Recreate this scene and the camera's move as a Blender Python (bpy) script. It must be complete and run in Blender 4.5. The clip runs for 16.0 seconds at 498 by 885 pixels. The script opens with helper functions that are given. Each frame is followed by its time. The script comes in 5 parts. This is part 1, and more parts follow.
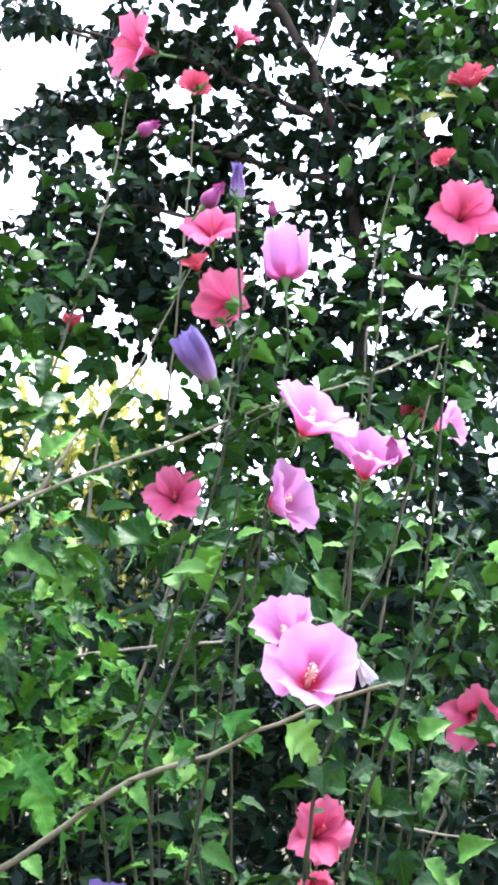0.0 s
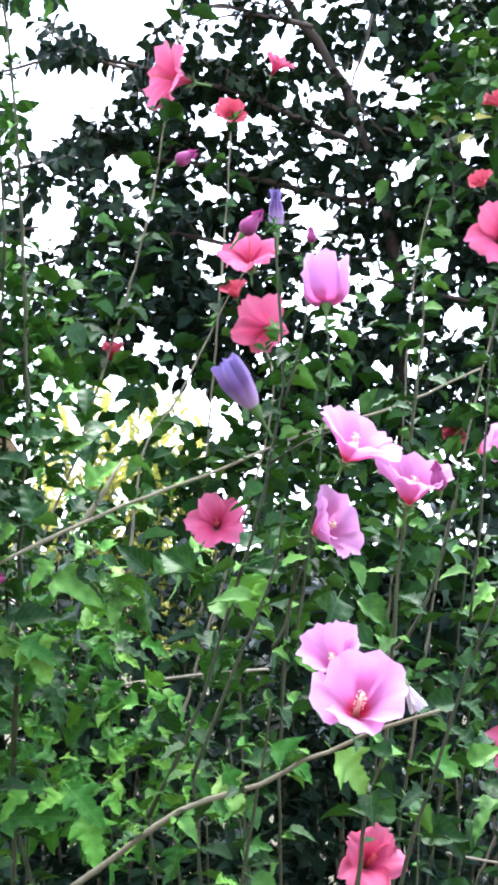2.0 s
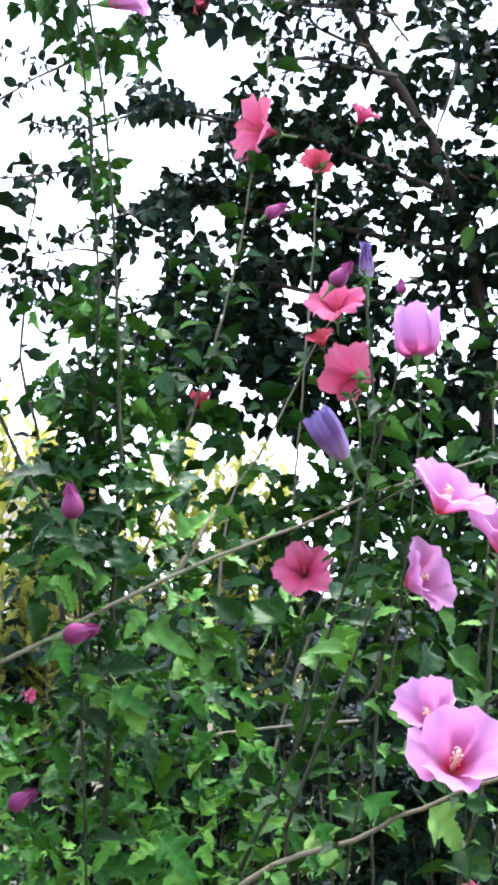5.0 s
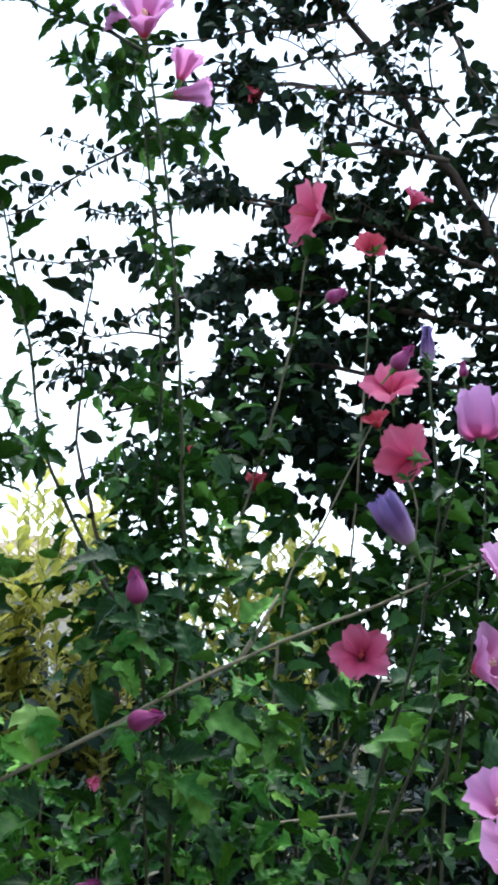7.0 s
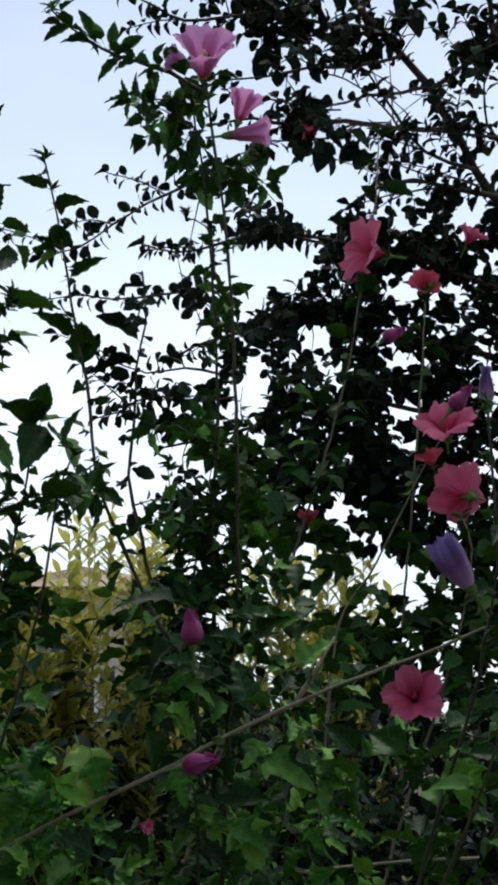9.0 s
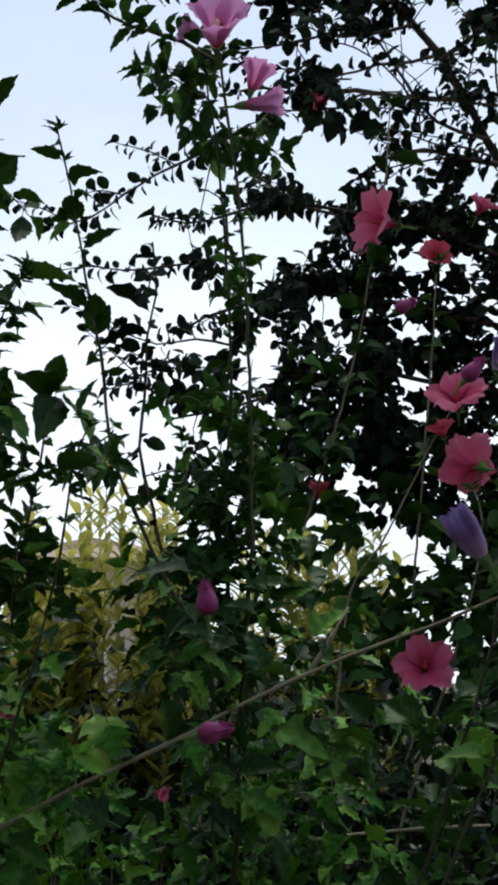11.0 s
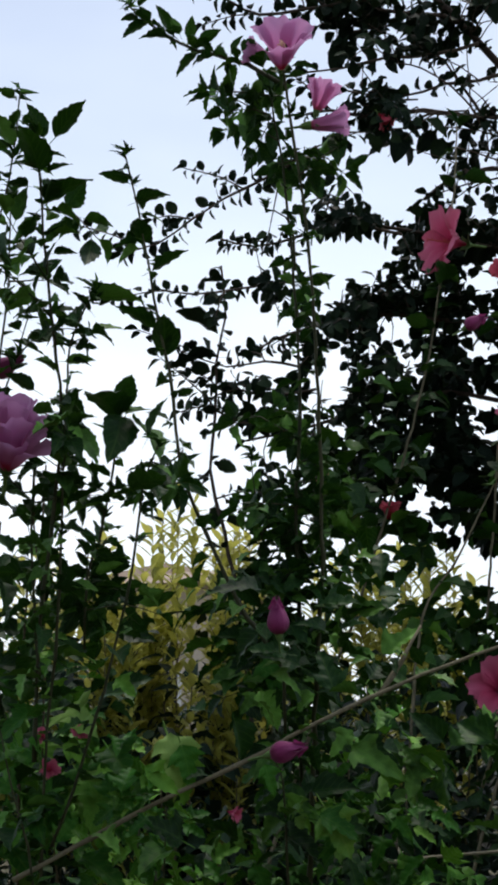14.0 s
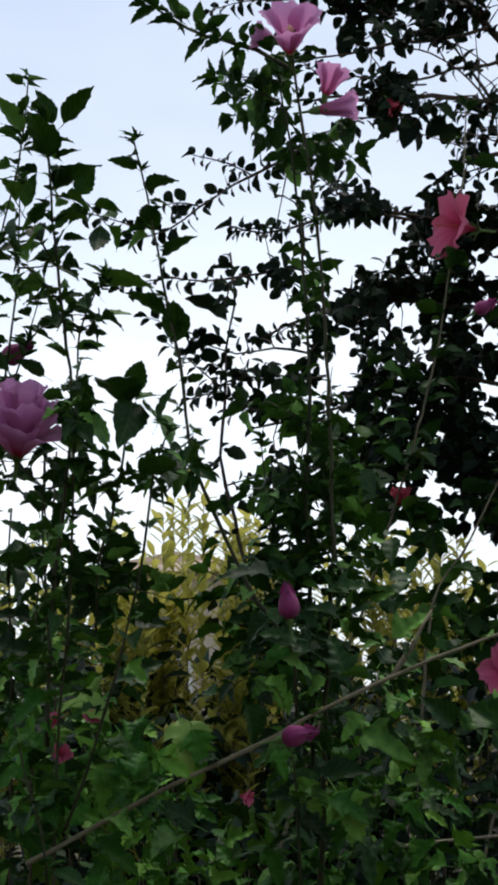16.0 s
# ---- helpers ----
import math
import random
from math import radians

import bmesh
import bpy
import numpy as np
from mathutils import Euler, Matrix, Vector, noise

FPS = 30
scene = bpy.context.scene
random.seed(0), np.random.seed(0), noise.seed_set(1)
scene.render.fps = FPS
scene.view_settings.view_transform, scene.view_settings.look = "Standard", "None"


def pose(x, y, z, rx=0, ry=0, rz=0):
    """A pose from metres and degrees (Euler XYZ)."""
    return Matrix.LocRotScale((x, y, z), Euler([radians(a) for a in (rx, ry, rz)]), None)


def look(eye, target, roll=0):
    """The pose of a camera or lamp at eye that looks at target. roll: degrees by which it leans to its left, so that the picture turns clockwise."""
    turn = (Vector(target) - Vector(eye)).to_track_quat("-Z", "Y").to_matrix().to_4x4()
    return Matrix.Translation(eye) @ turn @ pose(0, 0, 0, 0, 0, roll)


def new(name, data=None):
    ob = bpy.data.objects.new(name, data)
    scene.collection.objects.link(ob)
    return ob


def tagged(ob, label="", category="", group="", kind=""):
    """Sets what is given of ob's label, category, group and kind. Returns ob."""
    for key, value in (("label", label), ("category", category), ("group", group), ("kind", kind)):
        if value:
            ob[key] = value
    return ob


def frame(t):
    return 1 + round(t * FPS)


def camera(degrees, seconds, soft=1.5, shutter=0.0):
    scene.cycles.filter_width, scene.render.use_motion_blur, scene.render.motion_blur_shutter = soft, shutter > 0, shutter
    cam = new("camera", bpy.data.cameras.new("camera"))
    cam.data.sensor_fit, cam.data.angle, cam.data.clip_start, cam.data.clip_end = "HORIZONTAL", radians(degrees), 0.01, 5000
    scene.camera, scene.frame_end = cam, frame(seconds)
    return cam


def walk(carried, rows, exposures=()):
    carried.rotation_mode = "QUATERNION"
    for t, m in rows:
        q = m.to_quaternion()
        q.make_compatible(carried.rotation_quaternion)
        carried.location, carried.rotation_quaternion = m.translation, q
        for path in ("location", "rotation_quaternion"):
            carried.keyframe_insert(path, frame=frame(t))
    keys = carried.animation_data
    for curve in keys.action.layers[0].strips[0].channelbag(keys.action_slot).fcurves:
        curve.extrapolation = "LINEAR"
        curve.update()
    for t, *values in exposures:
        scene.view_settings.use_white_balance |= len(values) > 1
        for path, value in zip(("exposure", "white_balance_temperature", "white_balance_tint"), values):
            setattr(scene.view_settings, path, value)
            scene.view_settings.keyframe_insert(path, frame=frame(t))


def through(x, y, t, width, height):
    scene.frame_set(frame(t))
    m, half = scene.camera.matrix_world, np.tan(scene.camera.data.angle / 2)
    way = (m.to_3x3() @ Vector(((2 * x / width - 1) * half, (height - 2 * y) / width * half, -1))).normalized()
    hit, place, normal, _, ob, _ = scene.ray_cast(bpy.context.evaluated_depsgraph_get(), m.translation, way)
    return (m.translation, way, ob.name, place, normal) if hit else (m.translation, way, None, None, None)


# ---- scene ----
# camera and its walk
cam = camera(21.71, 16.0, soft=3.5)
walk(cam, [
    (0, pose(0.0576, -0.0042, 1.5688, 93.788, 0.512, -8.838)),
    (0.5, pose(0.0478, -0.0057, 1.5706, 95.082, 0.489, -7.573)),
    (1, pose(0.0502, -0.002, 1.5745, 95.228, 0.526, -7.025)),
    (1.5, pose(0.0476, -0.017, 1.5673, 95.841, 0.853, -7.012)),
    (2, pose(0.0527, -0.0012, 1.573, 94.862, 1.335, -7.063)),
    (2.5, pose(0.0531, -0.0106, 1.5597, 93.53, 1.063, -6.915)),
    (3, pose(0.0484, -0.0086, 1.5598, 93.983, 0.915, -6.087)),
    (3.5, pose(0.0378, -0.0074, 1.5618, 94.713, 0.873, -5.089)),
    (4, pose(0.038, -0.0123, 1.5597, 95.538, 0.894, -4.536)),
    (4.2, pose(0.0391, -0.0064, 1.5662, 95.681, 1, -4.375)),
    (6.3, pose(0.0204, -0.0101, 1.5895, 99.364, 0.738, -2.539)),
    (6.5, pose(0.0164, -0.0079, 1.5877, 99.638, 0.872, -2.509)),
    (7, pose(0.0115, -0.006, 1.5913, 100.325, 0.84, -1.648)),
    (7.5, pose(0.0031, -0.0041, 1.5973, 100.793, 0.318, -1.267)),
    (8, pose(0.001, 0.0015, 1.6002, 101.633, -0.066, -0.004)),
    (8.5, pose(-0, 0, 1.6, 102, 0, -0)),
    (9, pose(-0.0013, 0.003, 1.6035, 101.757, 0.039, 0.291)),
    (11.3, pose(-0.011, -0.0014, 1.6022, 100.448, 0.035, 0.71)),
    (11.5, pose(-0.0063, 0.0002, 1.6009, 100.879, 0.138, 1.069)),
    (12, pose(-0.0074, 0.0001, 1.5985, 102.335, 0.053, 1.503)),
    (12.5, pose(-0.0148, 0.0041, 1.5992, 102.969, -0.189, 2.963)),
    (13, pose(0.0003, -0.0014, 1.6006, 101.523, 0.179, 3.454)),
    (13.5, pose(-0.0017, 0.0027, 1.5981, 101.093, 0.151, 3.714)),
    (14, pose(-0.0074, -0.0004, 1.5944, 101.601, 0.087, 3.825)),
    (14.5, pose(-0.0005, -0.0004, 1.592, 101.153, 0.46, 4.63)),
    (15, pose(-0.0058, 0.0008, 1.5927, 101.423, 0.481, 4.278)),
    (15.5, pose(-0.0025, 0.0002, 1.5924, 101.247, 0.347, 4.048)),
    (16, pose(-0.0077, -0.0015, 1.5902, 101.094, 0.261, 4.3)),
], exposures=[(0, 3.22, 6100, 18), (3.0, 3.15, 6100, 18), (4.2, 2.95, 6100, 18), (6.3, 2.3, 6100, 12), (7.0, 1.85, 6000, 9), (7.5, 1.38, 6100, 8), (8.0, 0.64, 6300, 10), (9.2, 0.38, 6600, 12), (11.3, 0.4, 6700, 12), (16.0, 0.4, 6800, 14)])

# world, sun
world = bpy.data.worlds.new("overcast_evening")
scene.world = world
world.use_nodes = True
wn, wl = world.node_tree.nodes, world.node_tree.links
wn.clear()
SUN_AZ, SUN_EL = radians(22), radians(70)
sky = wn.new("ShaderNodeTexSky")
sky.sky_type, sky.sun_disc = "NISHITA", False
sky.sun_elevation, sky.sun_rotation = SUN_EL, SUN_AZ
sky.air_density, sky.dust_density, sky.ozone_density = 1.0, 1.3, 2.5
coords = wn.new("ShaderNodeTexCoord")
clouds = wn.new("ShaderNodeTexNoise")
clouds.inputs["Scale"].default_value, clouds.inputs["Detail"].default_value = 2.2, 4.0
stretch = wn.new("ShaderNodeMapping")
stretch.inputs["Scale"].default_value = (1, 1, 2.6)
wl.new(coords.outputs["Generated"], stretch.inputs["Vector"])
wl.new(stretch.outputs["Vector"], clouds.inputs["Vector"])
cover = wn.new("ShaderNodeMapRange")
cover.inputs[1].default_value, cover.inputs[2].default_value = 0.35, 0.65
cover.inputs[3].default_value, cover.inputs[4].default_value = 0.55, 0.85
wl.new(clouds.outputs["Fac"], cover.inputs[0])
veil = wn.new("ShaderNodeMix")
veil.data_type = "RGBA"
veil.inputs[7].default_value = (7.15, 8.15, 9.1, 1)
height = wn.new("ShaderNodeSeparateXYZ")
wl.new(coords.outputs["Generated"], height.inputs[0])
thinning = wn.new("ShaderNodeMapRange")
thinning.inputs[1].default_value, thinning.inputs[2].default_value = 0.15, 0.55
thinning.inputs[3].default_value, thinning.inputs[4].default_value = 1.25, 0.42
wl.new(height.outputs[2], thinning.inputs[0])
shade = wn.new("ShaderNodeMath")
shade.operation, shade.use_clamp = "MULTIPLY", True
wl.new(cover.outputs[0], shade.inputs[0])
wl.new(thinning.outputs[0], shade.inputs[1])
wl.new(shade.outputs[0], veil.inputs[0])
wl.new(sky.outputs[0], veil.inputs[6])
back = wn.new("ShaderNodeBackground")
back.inputs["Strength"].default_value = 0.115
wout = wn.new("ShaderNodeOutputWorld")
wl.new(veil.outputs[2], back.inputs["Color"])
wl.new(back.outputs[0], wout.inputs["Surface"])
sun = new("sun", bpy.data.lights.new("sun", "SUN"))
sun.data.energy, sun.data.angle, sun.data.color = 1.6, radians(30), (1.0, 0.96, 0.9)
sun.matrix_world = look((math.sin(SUN_AZ) * 20, math.cos(SUN_AZ) * 20, math.tan(SUN_EL) * 20), (0, 0, 0))


# materials
def nodes_of(name):
    m = bpy.data.materials.new(name)
    m.use_nodes = True
    n, l = m.node_tree.nodes, m.node_tree.links
    n.clear()
    return m, n, l, n.new("ShaderNodeOutputMaterial")


def maths(n, l, op, a, b=None):
    x = n.new("ShaderNodeMath")
    x.operation = op
    for i, v in enumerate((a, b)):
        if v is None:
            continue
        if isinstance(v, (int, float)):
            x.inputs[i].default_value = v
        else:
            l.new(v, x.inputs[i])
    return x.outputs[0]


def ramp(n, l, fac, stops):
    r = n.new("ShaderNodeValToRGB")
    e = r.color_ramp.elements
    e[0].position, e[0].color = stops[0][0], (*stops[0][1], 1)
    e[1].position, e[1].color = stops[-1][0], (*stops[-1][1], 1)
    for p, c in stops[1:-1]:
        e.new(p).color = (*c, 1)
    l.new(fac, r.inputs["Fac"])
    return r.outputs["Color"]


def leaf_material(name, dark, mid, light, through, rough=0.45, thin=0.3, gloss=0.3):
    """Leaf blade: colour differs from leaf to leaf, pale midrib and side veins, light shows through."""
    m, n, l, out = nodes_of(name)
    geo, info = n.new("ShaderNodeNewGeometry"), n.new("ShaderNodeObjectInfo")
    pick = maths(n, l, "FRACT", maths(n, l, "ADD", geo.outputs["Random Per Island"], info.outputs["Random"]))
    blotch = n.new("ShaderNodeTexNoise")
    blotch.inputs["Scale"].default_value, blotch.inputs["Detail"].default_value = 60, 3
    tc = n.new("ShaderNodeTexCoord")
    l.new(tc.outputs["Object"], blotch.inputs["Vector"])
    fac = maths(n, l, "ADD", maths(n, l, "MULTIPLY", pick, 0.8), maths(n, l, "MULTIPLY", maths(n, l, "SUBTRACT", blotch.outputs["Fac"], 0.3), 0.5))
    colour = ramp(n, l, fac, [(0.08, dark), (0.6, mid), (1.0, light)])
    uv = n.new("ShaderNodeSeparateXYZ")
    l.new(tc.outputs["UV"], uv.inputs[0])
    side = maths(n, l, "ABSOLUTE", maths(n, l, "SUBTRACT", uv.outputs[0], 0.5))
    rib = maths(n, l, "LESS_THAN", side, 0.025)
    wave = maths(n, l, "SINE", maths(n, l, "MULTIPLY", maths(n, l, "SUBTRACT", maths(n, l, "MULTIPLY", uv.outputs[1], 6.0), maths(n, l, "MULTIPLY", side, 5.0)), 6.283))
    vein = maths(n, l, "MAXIMUM", rib, maths(n, l, "GREATER_THAN", wave, 0.93))
    tint = n.new("ShaderNodeMix")
    tint.data_type = "RGBA"
    l.new(maths(n, l, "MULTIPLY", vein, 0.08), tint.inputs[0])
    l.new(colour, tint.inputs[6])
    tint.inputs[7].default_value = (light[0] * 1.7, light[1] * 1.5, light[2] * 1.7, 1)
    p = n.new("ShaderNodeBsdfPrincipled")
    p.inputs["Roughness"].default_value = rough
    p.inputs["Specular IOR Level"].default_value = gloss
    l.new(tint.outputs[2], p.inputs["Base Color"])
    bump = n.new("ShaderNodeBump")
    bump.inputs["Strength"].default_value, bump.inputs["Distance"].default_value = 0.35, 0.002
    l.new(maths(n, l, "SUBTRACT", blotch.outputs["Fac"], vein), bump.inputs["Height"])
    l.new(bump.outputs[0], p.inputs["Normal"])
    t = n.new("ShaderNodeBsdfTranslucent")
    t.inputs["Color"].default_value = (*through, 1)
    mix = n.new("ShaderNodeMixShader")
    mix.inputs[0].default_value = thin
    l.new(p.outputs[0], mix.inputs[1])
    l.new(t.outputs[0], mix.inputs[2])
    l.new(mix.outputs[0], out.inputs["Surface"])
    return m


def petal_material(name, throat, low, blade, rim, thin=0.35):
    """Petal: deep throat running out in fine veins to a paler rim."""
    m, n, l, out = nodes_of(name)
    tc = n.new("ShaderNodeTexCoord")
    uv = n.new("ShaderNodeSeparateXYZ")
    l.new(tc.outputs["UV"], uv.inputs[0])
    streak = n.new("ShaderNodeTexNoise")
    streak.inputs["Scale"].default_value, streak.inputs["Detail"].default_value = 1.0, 4
    mp = n.new("ShaderNodeMapping")
    mp.inputs["Scale"].default_value = (34, 2.5, 1)
    l.new(tc.outputs["UV"], mp.inputs["Vector"])
    l.new(mp.outputs["Vector"], streak.inputs["Vector"])
    info = n.new("ShaderNodeObjectInfo")
    fac = maths(n, l, "ADD", uv.outputs[1], maths(n, l, "MULTIPLY", maths(n, l, "SUBTRACT", streak.outputs["Fac"], 0.5), 0.18))
    fac = maths(n, l, "ADD", fac, maths(n, l, "MULTIPLY", maths(n, l, "SUBTRACT", info.outputs["Random"], 0.5), 0.12))
    colour = ramp(n, l, fac, [(0.12, throat), (0.30, low), (0.58, blade), (0.97, rim)])
    p = n.new("ShaderNodeBsdfPrincipled")
    p.inputs["Roughness"].default_value = 0.6
    p.inputs["Specular IOR Level"].default_value = 0.2
    p.inputs["Sheen Weight"].default_value = 0.15
    l.new(colour, p.inputs["Base Color"])
    bump = n.new("ShaderNodeBump")
    bump.inputs["Strength"].default_value, bump.inputs["Distance"].default_value = 0.4, 0.002
    l.new(streak.outputs["Fac"], bump.inputs["Height"])
    l.new(bump.outputs[0], p.inputs["Normal"])
    t = n.new("ShaderNodeBsdfTranslucent")
    l.new(colour, t.inputs["Color"])
    mix = n.new("ShaderNodeMixShader")
    mix.inputs[0].default_value = thin
    l.new(p.outputs[0], mix.inputs[1])
    l.new(t.outputs[0], mix.inputs[2])
    l.new(mix.outputs[0], out.inputs["Surface"])
    return m


def rough_material(name, a, b, scale, rough=0.85, bump_m=0.004, scale2=None, metal=0.0, squash=(1, 1, 1)):
    """Mottled matt surface with variation at two scales and a little relief."""
    m, n, l, out = nodes_of(name)
    tc = n.new("ShaderNodeTexCoord")
    mp = n.new("ShaderNodeMapping")
    mp.inputs["Scale"].default_value = squash
    l.new(tc.outputs["Object"], mp.inputs["Vector"])
    big, fine = n.new("ShaderNodeTexNoise"), n.new("ShaderNodeTexNoise")
    big.inputs["Scale"].default_value, big.inputs["Detail"].default_value = scale, 4
    fine.inputs["Scale"].default_value, fine.inputs["Detail"].default_value = scale2 or scale * 9, 6
    for t in (big, fine):
        l.new(mp.outputs["Vector"], t.inputs["Vector"])
    info = n.new("ShaderNodeObjectInfo")
    fac = maths(n, l, "ADD", maths(n, l, "MULTIPLY", big.outputs["Fac"], 0.6), maths(n, l, "MULTIPLY", fine.outputs["Fac"], 0.4))
    fac = maths(n, l, "ADD", fac, maths(n, l, "MULTIPLY", maths(n, l, "SUBTRACT", info.outputs["Random"], 0.5), 0.2))
    p = n.new("ShaderNodeBsdfPrincipled")
    p.inputs["Roughness"].default_value, p.inputs["Metallic"].default_value, p.inputs["Specular IOR Level"].default_value = rough, metal, 0.2
    l.new(ramp(n, l, fac, [(0.3, a), (0.7, b)]), p.inputs["Base Color"])
    bump = n.new("ShaderNodeBump")
    bump.inputs["Strength"].default_value, bump.inputs["Distance"].default_value = 0.6, bump_m
    l.new(fine.outputs["Fac"], bump.inputs["Height"])
    l.new(bump.outputs[0], p.inputs["Normal"])
    l.new(p.outputs[0], out.inputs["Surface"])
    return m


def glass_material(name):
    m, n, l, out = nodes_of(name)
    p = n.new("ShaderNodeBsdfPrincipled")
    p.inputs["Base Color"].default_value = (0.02, 0.025, 0.03, 1)
    p.inputs["Roughness"].default_value = 0.05
    l.new(p.outputs[0], out.inputs["Surface"])
    return m


LEAF_SHARON = leaf_material("sharon_leaf", (0.004, 0.018, 0.004), (0.0135, 0.052, 0.010), (0.13, 0.30, 0.045), (0.07, 0.25, 0.014), rough=0.5, thin=0.03, gloss=0.13)
LEAF_PALE = leaf_material("pale_lobed_leaf", (0.009, 0.05, 0.007), (0.034, 0.15, 0.016), (0.18, 0.38, 0.05), (0.12, 0.32, 0.03), thin=0.1, gloss=0.1)
# brighter copy of the lobed leaf: strong light on its top put into the colour
LEAF_LIT = leaf_material("lit_lobed_leaf", (0.09, 0.23, 0.03), (0.17, 0.33, 0.06), (0.30, 0.44, 0.11), (0.18, 0.34, 0.05), thin=0.15, gloss=0.2)
LEAF_RED = leaf_material("red_hibiscus_leaf", (0.006, 0.024, 0.006), (0.016, 0.060, 0.008), (0.08, 0.18, 0.025), (0.05, 0.19, 0.01), rough=0.5, thin=0.03, gloss=0.15)
# near black: the shade of a backlit crown is put into the leaf colour
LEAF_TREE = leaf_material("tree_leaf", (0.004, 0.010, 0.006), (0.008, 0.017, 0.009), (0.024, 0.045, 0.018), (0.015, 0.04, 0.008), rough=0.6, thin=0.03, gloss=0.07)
# green taken down so the hedge shows as deep shade between the shrubs
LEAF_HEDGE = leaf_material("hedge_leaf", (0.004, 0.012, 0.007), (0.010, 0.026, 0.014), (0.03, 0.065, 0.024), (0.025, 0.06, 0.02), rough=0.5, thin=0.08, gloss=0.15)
LEAF_GOLD = leaf_material("golden_leaf", (0.18, 0.20, 0.04), (0.37, 0.38, 0.08), (0.53, 0.51, 0.15), (0.58, 0.56, 0.12), thin=0.5)
PETAL_PINK = petal_material("lilac_pink_petal", (0.60, 0.03, 0.09), (0.58, 0.16, 0.36), (0.59, 0.22, 0.44), (0.63, 0.30, 0.53), thin=0.5)
PETAL_LILAC = petal_material("pale_lilac_petal", (0.56, 0.11, 0.33), (0.52, 0.16, 0.38), (0.55, 0.23, 0.46), (0.60, 0.31, 0.55), thin=0.5)
PETAL_CORAL = petal_material("coral_red_petal", (0.24, 0.006, 0.025), (0.47, 0.025, 0.09), (0.57, 0.065, 0.155), (0.63, 0.14, 0.24))
PETAL_RED = petal_material("deep_red_petal", (0.22, 0.006, 0.015), (0.42, 0.02, 0.05), (0.55, 0.05, 0.09), (0.62, 0.09, 0.13))
PETAL_VIOLET = petal_material("spent_violet_petal", (0.46, 0.34, 0.42), (0.38, 0.22, 0.40), (0.17, 0.08, 0.23), (0.17, 0.12, 0.30))
PETAL_MAGENTA = petal_material("magenta_bud_petal", (0.20, 0.02, 0.08), (0.30, 0.04, 0.15), (0.36, 0.065, 0.20), (0.26, 0.035, 0.14))
PETAL_PALE = petal_material("faded_petal", (0.5, 0.45, 0.42), (0.62, 0.55, 0.55), (0.68, 0.60, 0.62), (0.6, 0.55, 0.58))
STAMEN = rough_material("cream_stamen", (0.80, 0.48, 0.30), (0.88, 0.72, 0.48), 300, 0.8, 0.001)
STAMEN_RED = rough_material("red_stamen", (0.45, 0.04, 0.06), (0.62, 0.16, 0.12), 300, 0.8, 0.001)
CALYX = rough_material("calyx_green", (0.06, 0.12, 0.03), (0.11, 0.19, 0.05), 120, 0.6, 0.001)
BARK_GREEN = rough_material("green_brown_cane", (0.022, 0.028, 0.011), (0.062, 0.062, 0.030), 40, 0.7, 0.001, 300)
BARK_GREY = rough_material("grey_cane", (0.09, 0.08, 0.048), (0.20, 0.175, 0.11), 30, 0.8, 0.002, 260)
BARK_PALE = rough_material("pale_dry_cane", (0.21, 0.175, 0.12), (0.34, 0.30, 0.22), 30, 0.8, 0.001, 260)
BARK_TREE = rough_material("tree_bark", (0.035, 0.026, 0.02), (0.085, 0.062, 0.048), 14, 0.9, 0.004, 120)
BARK_STEM = rough_material("old_shrub_stem", (0.05, 0.035, 0.025), (0.12, 0.085, 0.06), 30, 0.8, 0.001, 240)
SOIL = rough_material("soil_and_grass", (0.035, 0.045, 0.015), (0.09, 0.075, 0.045), 0.8, 0.95, 0.02, 25)
PLASTER = rough_material("beige_plaster", (0.42, 0.35, 0.27), (0.52, 0.44, 0.35), 0.9, 0.9, 0.004, 30)
PLASTER_GREY = rough_material("grey_stucco", (0.16, 0.15, 0.13), (0.22, 0.21, 0.19), 0.8, 0.9, 0.004, 25)
ROOF_TILE = rough_material("weathered_tile", (0.26, 0.19, 0.14), (0.38, 0.30, 0.23), 2.0, 0.85, 0.006, 30)
FRAME_WHITE = rough_material("window_frame_paint", (0.6, 0.6, 0.58), (0.72, 0.72, 0.7), 3, 0.5, 0.001)
GLASS = glass_material("window_glass")


# building helpers
def mesh_of(name, verts, faces, material, uvs=None, smooth=True):
    me = bpy.data.meshes.new(name)
    me.from_pydata([tuple(v) for v in verts], [], [tuple(f) for f in faces])
    if uvs is not None:
        layer = me.uv_layers.new(name="UVMap")
        uvs = np.asarray(uvs, dtype=np.float32)
        idx = np.empty(len(me.loops), dtype=np.int32)
        me.loops.foreach_get("vertex_index", idx)
        layer.data.foreach_set("uv", uvs[idx].ravel())
    if smooth:
        me.polygons.foreach_set("use_smooth", np.ones(len(me.polygons), dtype=bool))
    me.materials.append(material)
    me.update()
    return me


def part_of(name, me, parent, m=None, label=""):
    ob = new(name, me)
    ob.parent = parent
    if m is not None:
        ob.matrix_basis = m
    return tagged(ob, label)


def thing(name, place, label, category, group=""):
    ob = new(name)
    ob.location = place
    ob.empty_display_size = 0.05
    return tagged(ob, label, category, group)


